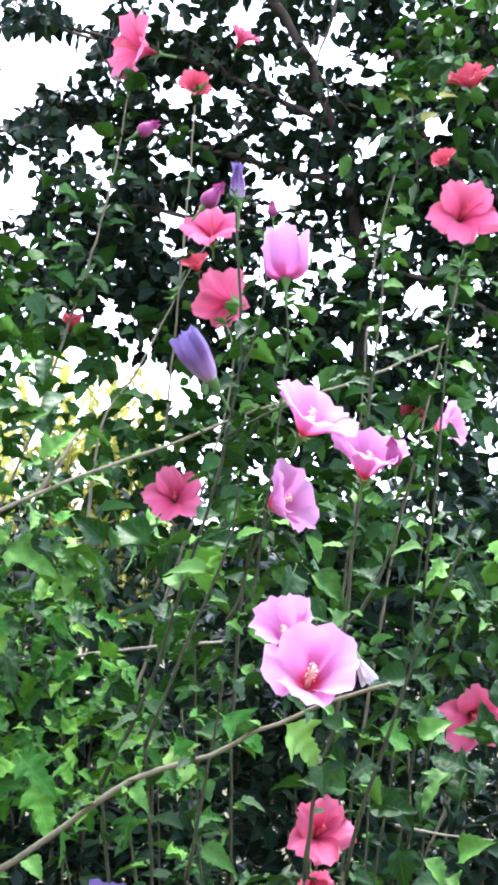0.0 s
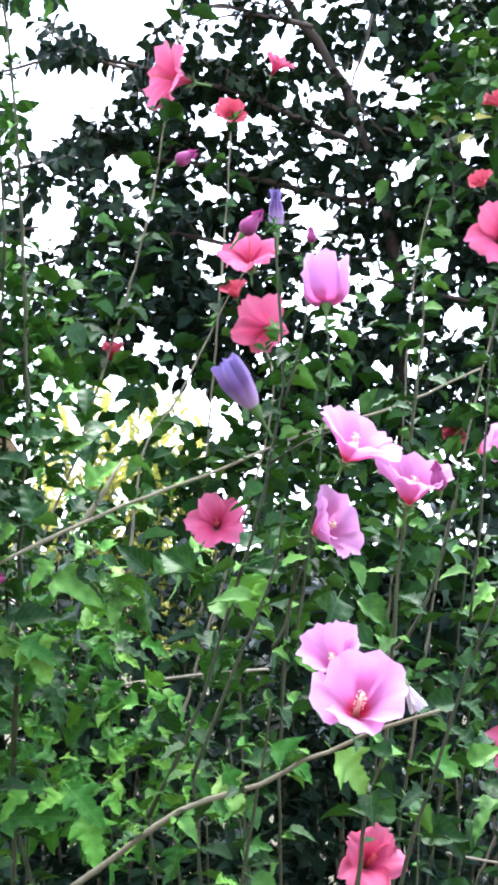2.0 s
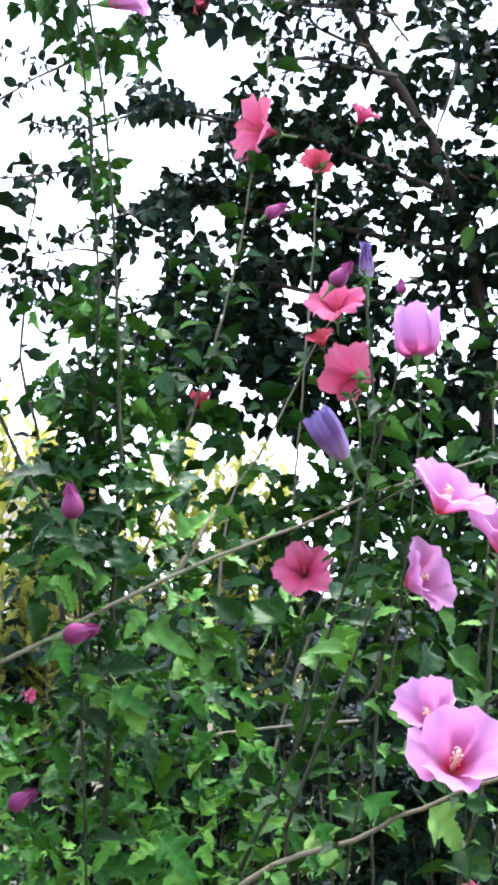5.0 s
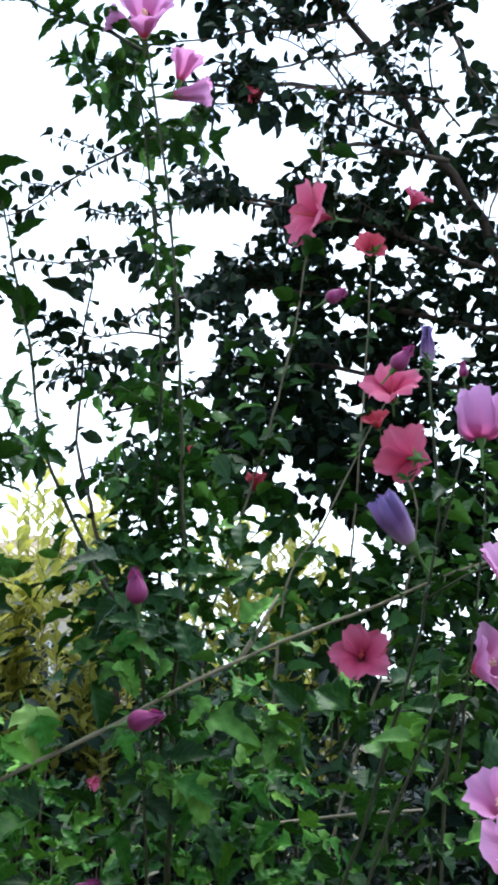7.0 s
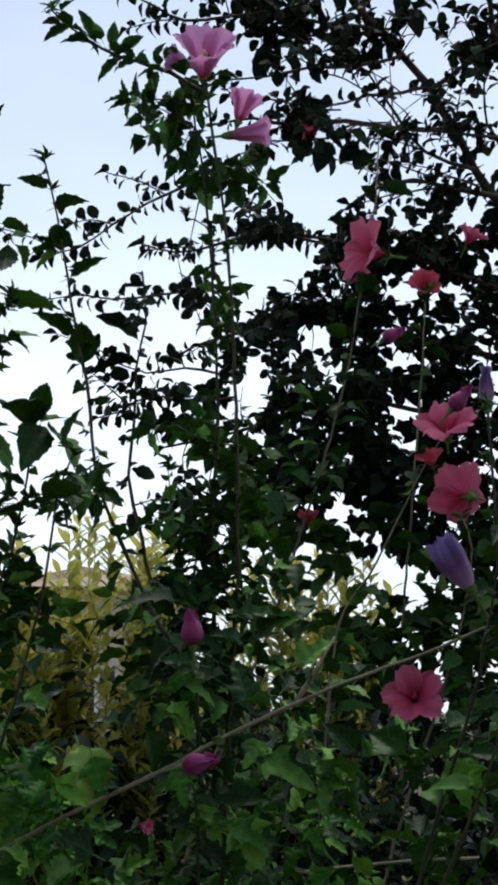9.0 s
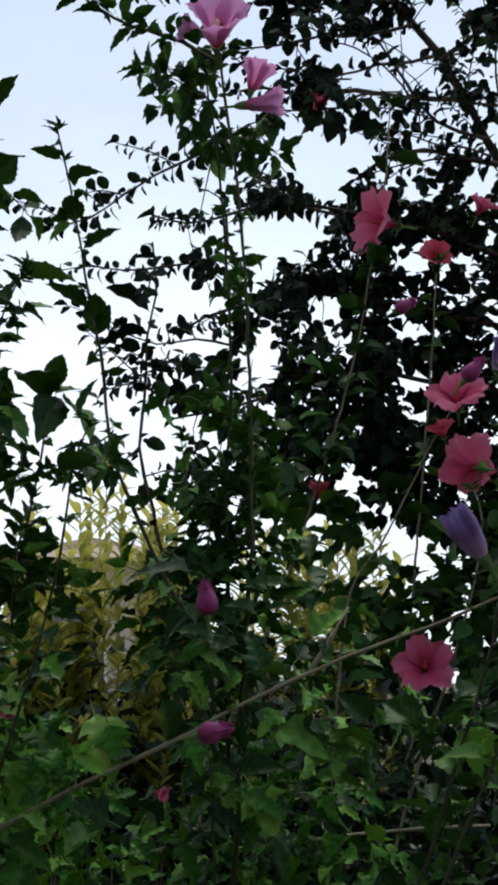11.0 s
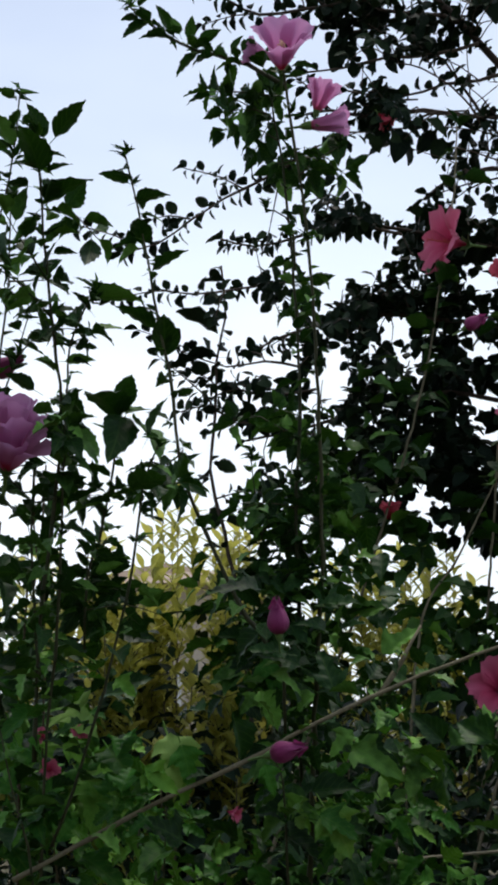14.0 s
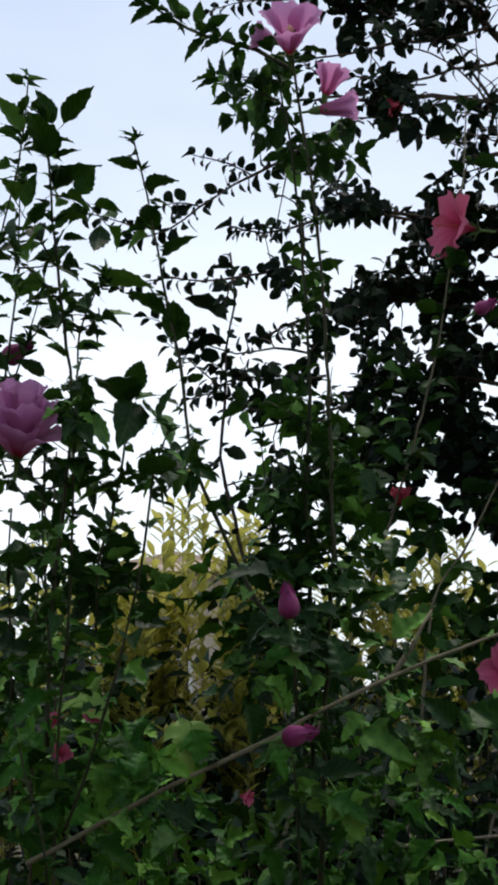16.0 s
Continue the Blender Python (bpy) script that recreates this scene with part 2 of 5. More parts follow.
def spline(points, step):
    """Catmull-Rom through the points, in steps of about the given length."""
    P = [np.array(p, float) for p in points]
    P = [2 * P[0] - P[1]] + P + [2 * P[-1] - P[-2]]
    out = []
    for a, b, c, d in zip(P, P[1:], P[2:], P[3:]):
        k = max(2, int(np.linalg.norm(c - b) / step))
        for i in range(k):
            t = i / k
            out.append(0.5 * (2 * b + (c - a) * t + (2 * a - 5 * b + 4 * c - d) * t * t + (3 * b - a - 3 * c + d) * t ** 3))
    out.append(P[-2])
    return np.array(out)


def tube_data(line, r0, r1, sides=6, rng=None, knot=0.0):
    """Rings round a line, tapering from r0 to r1, with swollen nodes."""
    n = len(line)
    way = np.gradient(line, axis=0)
    way /= np.linalg.norm(way, axis=1)[:, None] + 1e-9
    side = np.cross(way, (0.31, 0.2, 0.93) if abs(way[n // 2][2]) < 0.9 else (0.9, 0.3, 0.1))
    side /= np.linalg.norm(side, axis=1)[:, None] + 1e-9
    up = np.cross(side, way)
    r = np.linspace(r0, r1, n)
    if rng is not None and knot:
        r = r * (1 + knot * rng.random(n) ** 3)
    a = np.linspace(0, 2 * np.pi, sides, endpoint=False)
    v = line[:, None] + r[:, None, None] * (np.cos(a)[None, :, None] * side[:, None] + np.sin(a)[None, :, None] * up[:, None])
    f = [(i * sides + k, i * sides + (k + 1) % sides, (i + 1) * sides + (k + 1) % sides, (i + 1) * sides + k) for i in range(n - 1) for k in range(sides)]
    f.append(tuple(range(sides))[::-1])
    f.append(tuple((n - 1) * sides + k for k in range(sides)))
    return v.reshape(-1, 3), f


def basis(way, normal):
    """Turn with y along way and z near normal."""
    y = Vector(way).normalized()
    z = Vector(normal)
    z = z - z.dot(y) * y
    if z.length < 1e-4:
        z = Vector((0.3, 0.5, 0.8)) - Vector((0.3, 0.5, 0.8)).dot(y) * y
    z.normalize()
    x = y.cross(z)
    return Matrix((x, y, z)).transposed()


def placed(at, way, normal, size):
    return Matrix.Translation(at) @ basis(way, normal).to_4x4() @ Matrix.Diagonal((size, size, size, 1))


# leaf blades: unit length along y, stalk at the origin
def blade(widths, fold, droop, teeth=0.0, lobes=(), wave=0.0, seed=0, fine=False):
    """Half-widths along the length, folded along the midrib; lobes: (place, reach, lift); fine: arched halves."""
    rng = random.Random(seed)
    rows = len(widths)
    verts, uvs, faces = [], [], []
    wmax = max(widths)
    across = (1.0, 0.5) if fine else (1.0,)
    cols = 2 * len(across) + 1
    sway = rng.uniform(-0.12, 0.12)
    for i, w in enumerate(widths):
        y = i / (rows - 1)
        z = -droop * y * y
        push = [0, 0]
        reach = [w, w]
        for place, extra, ahead in lobes:
            near = max(0, 1 - abs(y - place) * (rows - 1))
            for s in (0, 1):
                reach[s] += extra * near * rng.uniform(0.85, 1.15)
                push[s] += ahead * near
        if 0 < i < rows - 1:
            for s in (0, 1):
                reach[s] *= 1 + teeth * (1 if i % 2 else -1) * rng.uniform(0.6, 1.2)
                push[s] += teeth * 0.3 * (1 if i % 2 else -0.4)
        ripple = [wave * math.sin(i * 1.6 + seed + s * 1.7) for s in (0, 1)]
        bend = sway * y * y
        left = [(-reach[0] * a + bend, y + push[0] * a, z + fold * reach[0] * a * (1.6 - 0.6 * a) + ripple[0] * a) for a in across]
        right = [(reach[1] * a + bend, y + push[1] * a, z + fold * reach[1] * a * (1.6 - 0.6 * a) + ripple[1] * a) for a in across[::-1]]
        verts += left + [(bend, y, z)] + right
        uvs += [(0.5 - reach[0] * a / wmax / 2, y) for a in across] + [(0.5, y)] + [(0.5 + reach[1] * a / wmax / 2, y) for a in across[::-1]]
    for i in range(rows - 1):
        for c in range(cols - 1):
            a = cols * i + c
            faces.append((a, a + 1, a + cols + 1, a + cols))
    # leaf stalk
    k = len(verts)
    verts += [(-0.012, 0.02, 0), (0.012, 0.02, 0), (0.008, -0.3, 0.05), (-0.008, -0.3, 0.05)]
    uvs += [(0.5, 0)] * 4
    faces.append((k, k + 1, k + 2, k + 3))
    return np.array(verts), faces, np.array(uvs)


SHARON_BLADES = [blade([wide * max(0, math.sin(math.pi * (y / 13) ** 0.66)) ** 1.15 for y in range(14)], f, d, 0.075, (), 0.03, k, True) for k, (f, d, wide) in enumerate(((0.45, 0.12, 0.30), (0.6, 0.35, 0.33), (0.5, 0.55, 0.28), (0.8, 0.2, 0.36), (0.55, 0.7, 0.31)))]
THREE_LOBES = (0.03, 0.12, 0.22, 0.30, 0.35, 0.37, 0.32, 0.24, 0.19, 0.18, 0.19, 0.19, 0.18, 0.16, 0.13, 0.09, 0.05, 0.0)
SHARON_BLADES += [blade([w * 0.9 for w in THREE_LOBES], 0.45, d, 0.05, ((0.3, 0.05, 0.12),), 0.04, k, True) for k, d in ((7, 0.25), (8, 0.6))]
SHARON_BLADES += [blade([wide * max(0, math.sin(math.pi * (y / 15) ** 0.72)) ** 0.95 for y in range(16)], 0.4, d, 0.045, (), 0.02, k, True) for k, (d, wide) in enumerate(((0.15, 0.25), (0.3, 0.28)))]
LOBED_BLADES = [blade(THREE_LOBES, 0.4, d, 0.085, ((0.3, 0.06, 0.13),), 0.04, k, True) for k, d in enumerate((0.2, 0.4, 0.55))]
RED_BLADES = [blade([0.32 * max(0, math.sin(math.pi * (y / 11) ** 0.7)) for y in range(12)], f, d, 0.08, (), 0.02, k) for k, (f, d) in enumerate(((0.4, 0.1), (0.3, 0.45), (0.65, 0.25)))]
TREE_BLADES = [blade((0.02, 0.19, 0.31, 0.37, 0.39, 0.38, 0.33, 0.23, 0.06), f, d, 0.05, (), 0.03, k) for k, (f, d) in enumerate(((0.35, 0.15), (0.55, 0.5), (0.3, 0.7)))]
HEDGE_BLADES = [blade((0.02, 0.2, 0.29, 0.24, 0.12, 0.0), 0.3, d, 0.0, (), 0.0, k) for k, d in enumerate((0.1, 0.35, 0.5))]
GOLD_BLADES = [blade((0.015, 0.09, 0.15, 0.17, 0.15, 0.08, 0.0), 0.3, d, 0.0, (), 0.0, k) for k, d in enumerate((0.05, 0.25))]


class Leaves:
    """Gathers leaves of one plant: the first ones as parts of their own, the others joined."""

    def __init__(self, parent, blades, material, singles, part_name="leaf", label=""):
        self.parent, self.blades, self.material, self.singles = parent, blades, material, singles
        self.meshes = [mesh_of(part_name, v, f, material, uv) for v, f, uv in blades]
        self.rest, self.part_name, self.label = [], part_name, label
        self.home = parent.matrix_basis.inverted()
        self.openings = ()

    def add(self, m, rng, single=True, k=None):
        k = rng.randrange(len(self.blades)) if k is None else k
        x, y, z = m.translation
        far = 3.1 / max(y, 0.5)
        if any(((x * far - ox) / rx) ** 2 + (((z - 1.59) * far + 1.59 - oz) / rz) ** 2 < 1 for ox, oz, rx, rz in self.openings):
            return
        if single and self.singles > 0:
            self.singles -= 1
            part_of(self.part_name, self.meshes[k], self.parent, self.home @ m)
        else:
            self.rest.append((k, m))

    def finish(self, name="foliage"):
        if not self.rest:
            return
        V, F, U, base = [], [], [], 0
        for k, m in self.rest:
            v, f, uv = self.blades[k]
            a = np.array(self.home @ m)
            V.append(v @ a[:3, :3].T + a[:3, 3])
            F += [tuple(i + base for i in q) for q in f]
            U.append(uv)
            base += len(v)
        tagged(part_of(name, mesh_of(name, np.concatenate(V), F, self.material, np.concatenate(U)), self.parent), kind="stuff")


def leaf_from(leaves, base, tip, rng, face=0.5, slim=1.0, kinds=(7, 7, 8)):
    """One leaf from its base to its tip; face: how far its blade turns to the open garden."""
    base, tip = Vector(base), Vector(tip)
    way = tip - base
    way.y += rng.uniform(-0.35, 0.35) * way.length
    nrm = Vector((rng.uniform(-0.3, 0.3), -face, 0.7 + rng.uniform(-0.2, 0.3)))
    leaves.add(placed(base, way, nrm, way.length * 1.12) @ Matrix.Diagonal((slim, 1, 1, 1)), rng, k=rng.choice(kinds))


def leaf_tuft(leaves, at, rng, size=0.017, count=11):
    """Burst of narrow bracts and new leaves at a shoot's tip."""
    for k in range(count):
        a = rng.uniform(0, 6.28)
        way = Vector((math.cos(a) * 0.75, math.sin(a) * 0.75, rng.uniform(0.2, 1.2)))
        m = placed(Vector(at) + Vector((0, 0, rng.uniform(-0.006, 0.006))), way, (math.cos(a + 2), math.sin(a + 2), 0.4), size * rng.uniform(0.7, 1.3))
        leaves.add(m @ Matrix.Diagonal((rng.uniform(0.3, 0.6), 1, 1, 1)), rng, single=False)


def leafy(leaves, line, rng, gap, size, start=0.0, spread=1.0, droop=0.4, tuft=1, lift=1.1, rise=0.5, shade_side=0.0):
    """Leaves in turn round a cane: a full one at each node, with up to tuft + 1 small ones in its axil."""
    seg = np.linalg.norm(np.diff(line, axis=0), axis=1)
    run = np.r_[0, np.cumsum(seg)]
    d, turn = run[-1] * start, rng.uniform(0, 6)
    while d < run[-1]:
        p = Vector([float(np.interp(d, run, line[:, k])) for k in range(3)])
        turn += 2.4 + rng.uniform(-0.5, 0.5)
        for k in range(1 + rng.randint(0, tuft + 1)):
            a = turn + (rng.uniform(-1.0, 1.0) if k else 0)
            out = Vector((math.cos(a), math.sin(a), rng.uniform(-droop, rise) if not k else rng.uniform(-0.2, rise + 0.6)))
            s = size * (rng.uniform(0.75, 1.25) if not k else rng.uniform(0.3, 0.6)) * (1.0 - 0.3 * d / run[-1])
            nrm = Vector((rng.uniform(-spread, spread), rng.uniform(-spread, spread) + shade_side, lift))
            leaves.add(placed(p + out.normalized() * s * 0.3, out, nrm, s), rng)
        d += gap * rng.uniform(0.8, 1.7)


def sprig(leaves, line, rng, gap, size, start):
    """Narrow leaves that lean upwards all round a thin upright stem."""
    seg = np.linalg.norm(np.diff(line, axis=0), axis=1)
    run = np.r_[0, np.cumsum(seg)]
    d, turn = run[-1] * start, rng.uniform(0, 6)
    while d < run[-1]:
        p = Vector([float(np.interp(d, run, line[:, k])) for k in range(3)])
        up = Vector((rng.uniform(-0.15, 0.15), rng.uniform(-0.15, 0.15), 1))
        turn += 2.1 + rng.uniform(-0.4, 0.4)
        side = Vector((math.cos(turn), math.sin(turn), 0))
        leaves.add(placed(p, up * rng.uniform(0.6, 1.3) + side, up - side * 0.6, size * rng.uniform(0.7, 1.2)), rng)
        d += gap * rng.uniform(0.7, 1.3)


def mass(leaves, rng, centre, radii, count, size, upright=0.5, open_side=0.0, kinds=None):
    """Loose foliage in a rounded clump: short sprays of leaves that point outwards."""
    for _ in range(count // 4):
        while True:
            q = Vector((rng.uniform(-1, 1), rng.uniform(-1, 1), rng.uniform(-1, 1)))
            if q.length < 1:
                break
        c = Vector(centre) + Vector((q.x * radii[0], q.y * radii[1], q.z * radii[2]))
        way = (q + Vector((rng.uniform(-1, 1), rng.uniform(-1, 1), rng.uniform(-0.6, 1)))).normalized()
        for k in range(4):
            out = (way * 0.5 + Vector((rng.uniform(-1, 1), rng.uniform(-1, 1), rng.uniform(-0.9, 0.6)))).normalized()
            s = size * rng.uniform(0.55, 1.2)
            p = c + way * (k * size * 0.55) + out * s * 0.3
            leaves.add(placed(p, out, (rng.uniform(-1, 1), rng.uniform(-1, 1) - open_side, upright + 0.4), s), rng, k=rng.choice(kinds) if kinds else None)


# flowers: axis along z, base at the origin, unit = petal length
def petal_grid(opening, width, curl, ruffle, seed, twist=0.3, bowl=0.0, least=0.0, round_off=0.24):
    """One petal: rises along the throat, leans out by opening (degrees), pleated lengthwise, crinkled and notched at its rim; bowl: how far (degrees) it swells
    out at the bottom, least: the least angle that it wraps to each side."""
    rng = random.Random(seed)
    rows, cols = 12, 11
    verts, uvs, faces = [], [], []
    r, z = 0.035, 0.0
    phase, tilt = rng.uniform(0, 6), rng.uniform(-0.08, 0.08)
    notch = 1.0 if opening > 15 else 0.3
    for i in range(rows):
        v = i / (rows - 1)
        lean = radians(6) + (radians(opening) - radians(6)) * min(1, max(0, v - 0.12) * 1.9) + curl * max(0, v - 0.6) + radians(bowl) * max(0, 1 - abs(v - 0.16) / 0.3)
        if i:
            r = max(0.012, r + math.sin(lean) / (rows - 1))
            z += math.cos(lean) / (rows - 1)
        if v < 0.62:
            w = width * ((0.17 + 0.83 * (v / 0.62) ** 1.15) if opening > 19 else (0.42 + 0.58 * (v / 0.62) ** 0.7))
        else:
            w = width * math.sqrt(max(0, 1 - ((v - 0.62) / 0.48) ** (4 if least < 0.5 else 2)))
        wrap = min(1.0, max(least, w / max(r, 0.03)))
        for j in range(cols):
            u = j / (cols - 1) * 2 - 1
            rf = ruffle * (v ** 2 * (math.sin(u * 4 + phase) + 0.5 * math.sin(u * 8 + 2 * phase + 3 * v)) + 0.6 * v ** 6 * math.sin(u * 13 + 3 * phase))
            rf += 0.025 * v * (1 - v) * math.cos(u * 12)
            back = -round_off * v ** 3 * u * u + notch * (0.028 * v ** 4 * math.cos(u * 9 + phase) + 0.022 * v ** 6 * math.cos(u * 16 + 2 * phase))
            out = r * (1 + 0.06 * u) + back * math.sin(lean) - rf * math.cos(lean)
            verts.append((out * math.sin(wrap * u) + tilt * v * v, out * math.cos(wrap * u), z + back * math.cos(lean) + rf * math.sin(lean) + twist * u * r * 0.1))
            uvs.append((j / (cols - 1), v))
    for i in range(rows - 1):
        for j in range(cols - 1):
            a = i * cols + j
            faces.append((a, a + 1, a + cols + 1, a + cols))
    return np.array(verts), faces, np.array(uvs)


def calyx_mesh(size, spread=False):
    """Cup of five pointed sepals on a short stalk; spread: laid back under an open flower."""
    verts, faces = [], []
    prof = ((-0.45, 0.025), (-0.12, 0.03), (-0.05, 0.07), (0.08, 0.10), (0.2, 0.10))
    tip = (0.2, 0.36)
    if spread:
        prof, tip = ((-0.45, 0.025), (-0.14, 0.03), (-0.09, 0.06), (-0.05, 0.085), (-0.03, 0.1)), (0.26, 0.03)
    for z, r in prof:
        verts += [(r * math.cos(a * math.pi / 5), r * math.sin(a * math.pi / 5), z) for a in range(10)]
    for i in range(len(prof) - 1):
        faces += [(i * 10 + k, i * 10 + (k + 1) % 10, i * 10 + 10 + (k + 1) % 10, i * 10 + 10 + k) for k in range(10)]
    top = (len(prof) - 1) * 10
    for s in range(5):
        a = (2 * s + 1) * math.pi / 5
        verts.append((tip[0] * math.cos(a), tip[0] * math.sin(a), tip[1]))
        faces.append((top + 2 * s, top + 2 * s + 1, len(verts) - 1))
        faces.append((top + 2 * s + 1, top + (2 * s + 2) % 10, len(verts) - 1))
    return mesh_of("flower", np.array(verts) * size, faces, CALYX)


def stamen_mesh(size, long, thick, material, knobs):
    """Column set with anther knobs."""
    line = np.array([(0, 0, z * long) for z in (0.0, 0.25, 0.5, 0.75, 1.0)])
    v, f = tube_data(line, thick, thick * 0.6, 6)
    v, f = list(v), list(f)
    rng = random.Random(4)
    for k in range(knobs):
        a, z = k * 2.4, long * rng.uniform(0.4, 1.03)
        c = np.array(((thick + 0.02) * math.cos(a), (thick + 0.02) * math.sin(a), z))
        b = len(v)
        d = 0.018
        v += [c + (d, 0, 0), c + (-d, 0, 0), c + (0, d, 0), c + (0, -d, 0), c + (0, 0, d), c + (0, 0, -d)]
        f += [(b, b + 2, b + 4), (b + 2, b + 1, b + 4), (b + 1, b + 3, b + 4), (b + 3, b, b + 4), (b + 2, b, b + 5), (b + 1, b + 2, b + 5), (b + 3, b + 1, b + 5), (b, b + 3, b + 5)]
    return mesh_of("stamen", np.array(v) * size, f, material)


PETALS = {}


def petal_mesh(kind, opening, material, width, curl, ruffle, k):
    key = (kind, round(opening / 10), k)
    if key not in PETALS:
        bowl, least, corner = {"pink": (10 + 28 * min(1, opening / 40), 0.86, 0.13), "lilac": (84, 0.95, 0.22), "coral": (6, 0.3, 0.10), "red": (26, 0.75, 0.15),
                               "violet": (26, 0.8, 0.1), "magenta": (52, 0.8, 0.3)}.get(kind, (0, 0, 0.24))
        opening = -26 if kind == "magenta" else opening
        v, f, uv = petal_grid(opening, width, curl, ruffle, k * 7 + round(opening), 0.3, bowl, least, corner)
        PETALS[key] = mesh_of("petal", v, f, material, uv)
    return PETALS[key]


CALYX_UNIT, CALYX_SPREAD, STAMEN_SHORT, STAMEN_LONG = calyx_mesh(1.0), calyx_mesh(1.0, True), stamen_mesh(1.0, 0.56, 0.05, STAMEN, 34), stamen_mesh(1.0, 0.85, 0.022, STAMEN_RED, 16)


def flower(parent, at, facing, length, opening, kind="pink", petals=5, label="", roll=0.0):
    """A flower with its calyx, petals and stamen column, facing the given way."""
    material, width, curl, ruffle = {
        "pink": (PETAL_PINK, 0.5, 0.8, 0.05), "lilac": (PETAL_LILAC, 0.58, -0.25, 0.04), "coral": (PETAL_CORAL, 0.43, 1.0, 0.07), "red": (PETAL_RED, 0.52, 0.7, 0.06),
        "violet": (PETAL_VIOLET, 0.24, -1.3, 0.06), "magenta": (PETAL_MAGENTA, 0.2, -0.3, 0.015), "pale": (PETAL_PALE, 0.24, -0.5, 0.04)}[kind]
    z = Vector(facing).normalized()
    turn = z.to_track_quat("Z", "Y").to_matrix().to_4x4() @ Matrix.Rotation(roll, 4, "Z")
    m = parent.matrix_basis.inverted() @ Matrix.Translation(at) @ turn @ Matrix.Diagonal((length, length, length, 1))
    base = part_of("flower" if kind in ("pink", "lilac", "coral", "red") else "bud", CALYX_SPREAD if opening > 24 else CALYX_UNIT, parent, m, label)
    for k in range(petals):
        me = petal_mesh(kind, opening, material, width, curl, ruffle, k % 4)
        sway = radians(random.Random(int(abs(at[0]) * 9e4) + k).uniform(-1, 1) * (9 if opening > 30 else 4))
        part_of("petal", me, base, Matrix.Rotation(k * 2 * math.pi / petals + 0.1 * (k % 2), 4, "Z") @ Matrix.Rotation(sway, 4, "X"))
    if kind in ("pink", "lilac", "coral", "red") and opening > 20:
        part_of("stamen", STAMEN_SHORT if kind in ("pink", "lilac") else STAMEN_LONG, base, Matrix.Identity(4), "pale stamen column" if kind in ("pink", "lilac") else "red stamen column")
    return base


CANES = {}


def cane(parent, points, r0, r1, material, rng, name="stem", step=0.03, knot=0.35):
    line = spline(points, step)
    if name != "twig":
        CANES.setdefault(parent.name, []).append(line)
    if material is not BARK_TREE:
        r0, r1 = r0 * 0.62, r1 * 0.5
    line[1:-1] += np.array([[rng.gauss(0, r0 * 0.25) for _ in range(3)] for _ in range(len(line) - 2)])
    v, f = tube_data(line - np.array(parent.location), r0, r1, 6, np.random.default_rng(rng.randrange(9999)), knot)
    part_of(name, mesh_of(name, v, f, material), parent)
    return line


def rooted(parent, start, r, material, leaves=None):
    """Carry a cane that starts low down on to the foot of its shrub."""
    x, y, z = start
    if z > 1.36:
        return
    fx, fy, _ = parent.location
    foot = (fx + (x - fx) * 0.25, fy + (y - fy) * 0.25, -0.02)
    knee = (fx + (x - fx) * 0.7, fy + (y - fy) * 0.8, z * 0.55)
    dice = random.Random(int(x * 997) + 5000)
    line = cane(parent, [foot, knee, (x, y, z + 0.01)], r * 1.1, r, material, dice)
    if leaves:
        leafy(leaves, line, dice, 0.04, 0.055, start=0.65, shade_side=-0.2)


def paired(leaves, line, rng, gap, size, start=0.0, rise=0.3):
    """Small leaves in opposite pairs along a twig, each pair turned against the last, with a single one at the tip."""
    seg = np.linalg.norm(np.diff(line, axis=0), axis=1)
    run = np.r_[0, np.cumsum(seg)]
    d, turn = run[-1] * start, rng.uniform(0, 6)
    while d < run[-1]:
        p = Vector([float(np.interp(d, run, line[:, k])) for k in range(3)])
        q = Vector([float(np.interp(min(d + 0.01, run[-1]), run, line[:, k])) for k in range(3)])
        way = (q - p).normalized() if (q - p).length > 1e-5 else Vector((0, 0, 1))
        side = way.orthogonal().normalized()
        turn += 1.57 + rng.uniform(-0.4, 0.4)
        for k in range(2 + (rng.random() < 0.35)):
            out = Matrix.Rotation(turn + k * 3.14 + rng.uniform(-0.3, 0.3), 3, way) @ side
            out = out + way * rng.uniform(0.2, 0.9) + Vector((0, 0, rng.uniform(-0.3, rise)))
            s = size * rng.uniform(0.65, 1.2) * (1 if k < 2 else 0.5)
            leaves.add(placed(p + out.normalized() * s * 0.2, out, way * 0.8 + Vector((rng.uniform(-0.5, 0.5), rng.uniform(-0.4, 0.6), 0.8)), s), rng)
        d += gap * rng.uniform(0.8, 1.3)
    leaves.add(placed(Vector([float(v) for v in line[-1]]), way, (rng.uniform(-1, 1), 0.3, 0.8), size), rng)


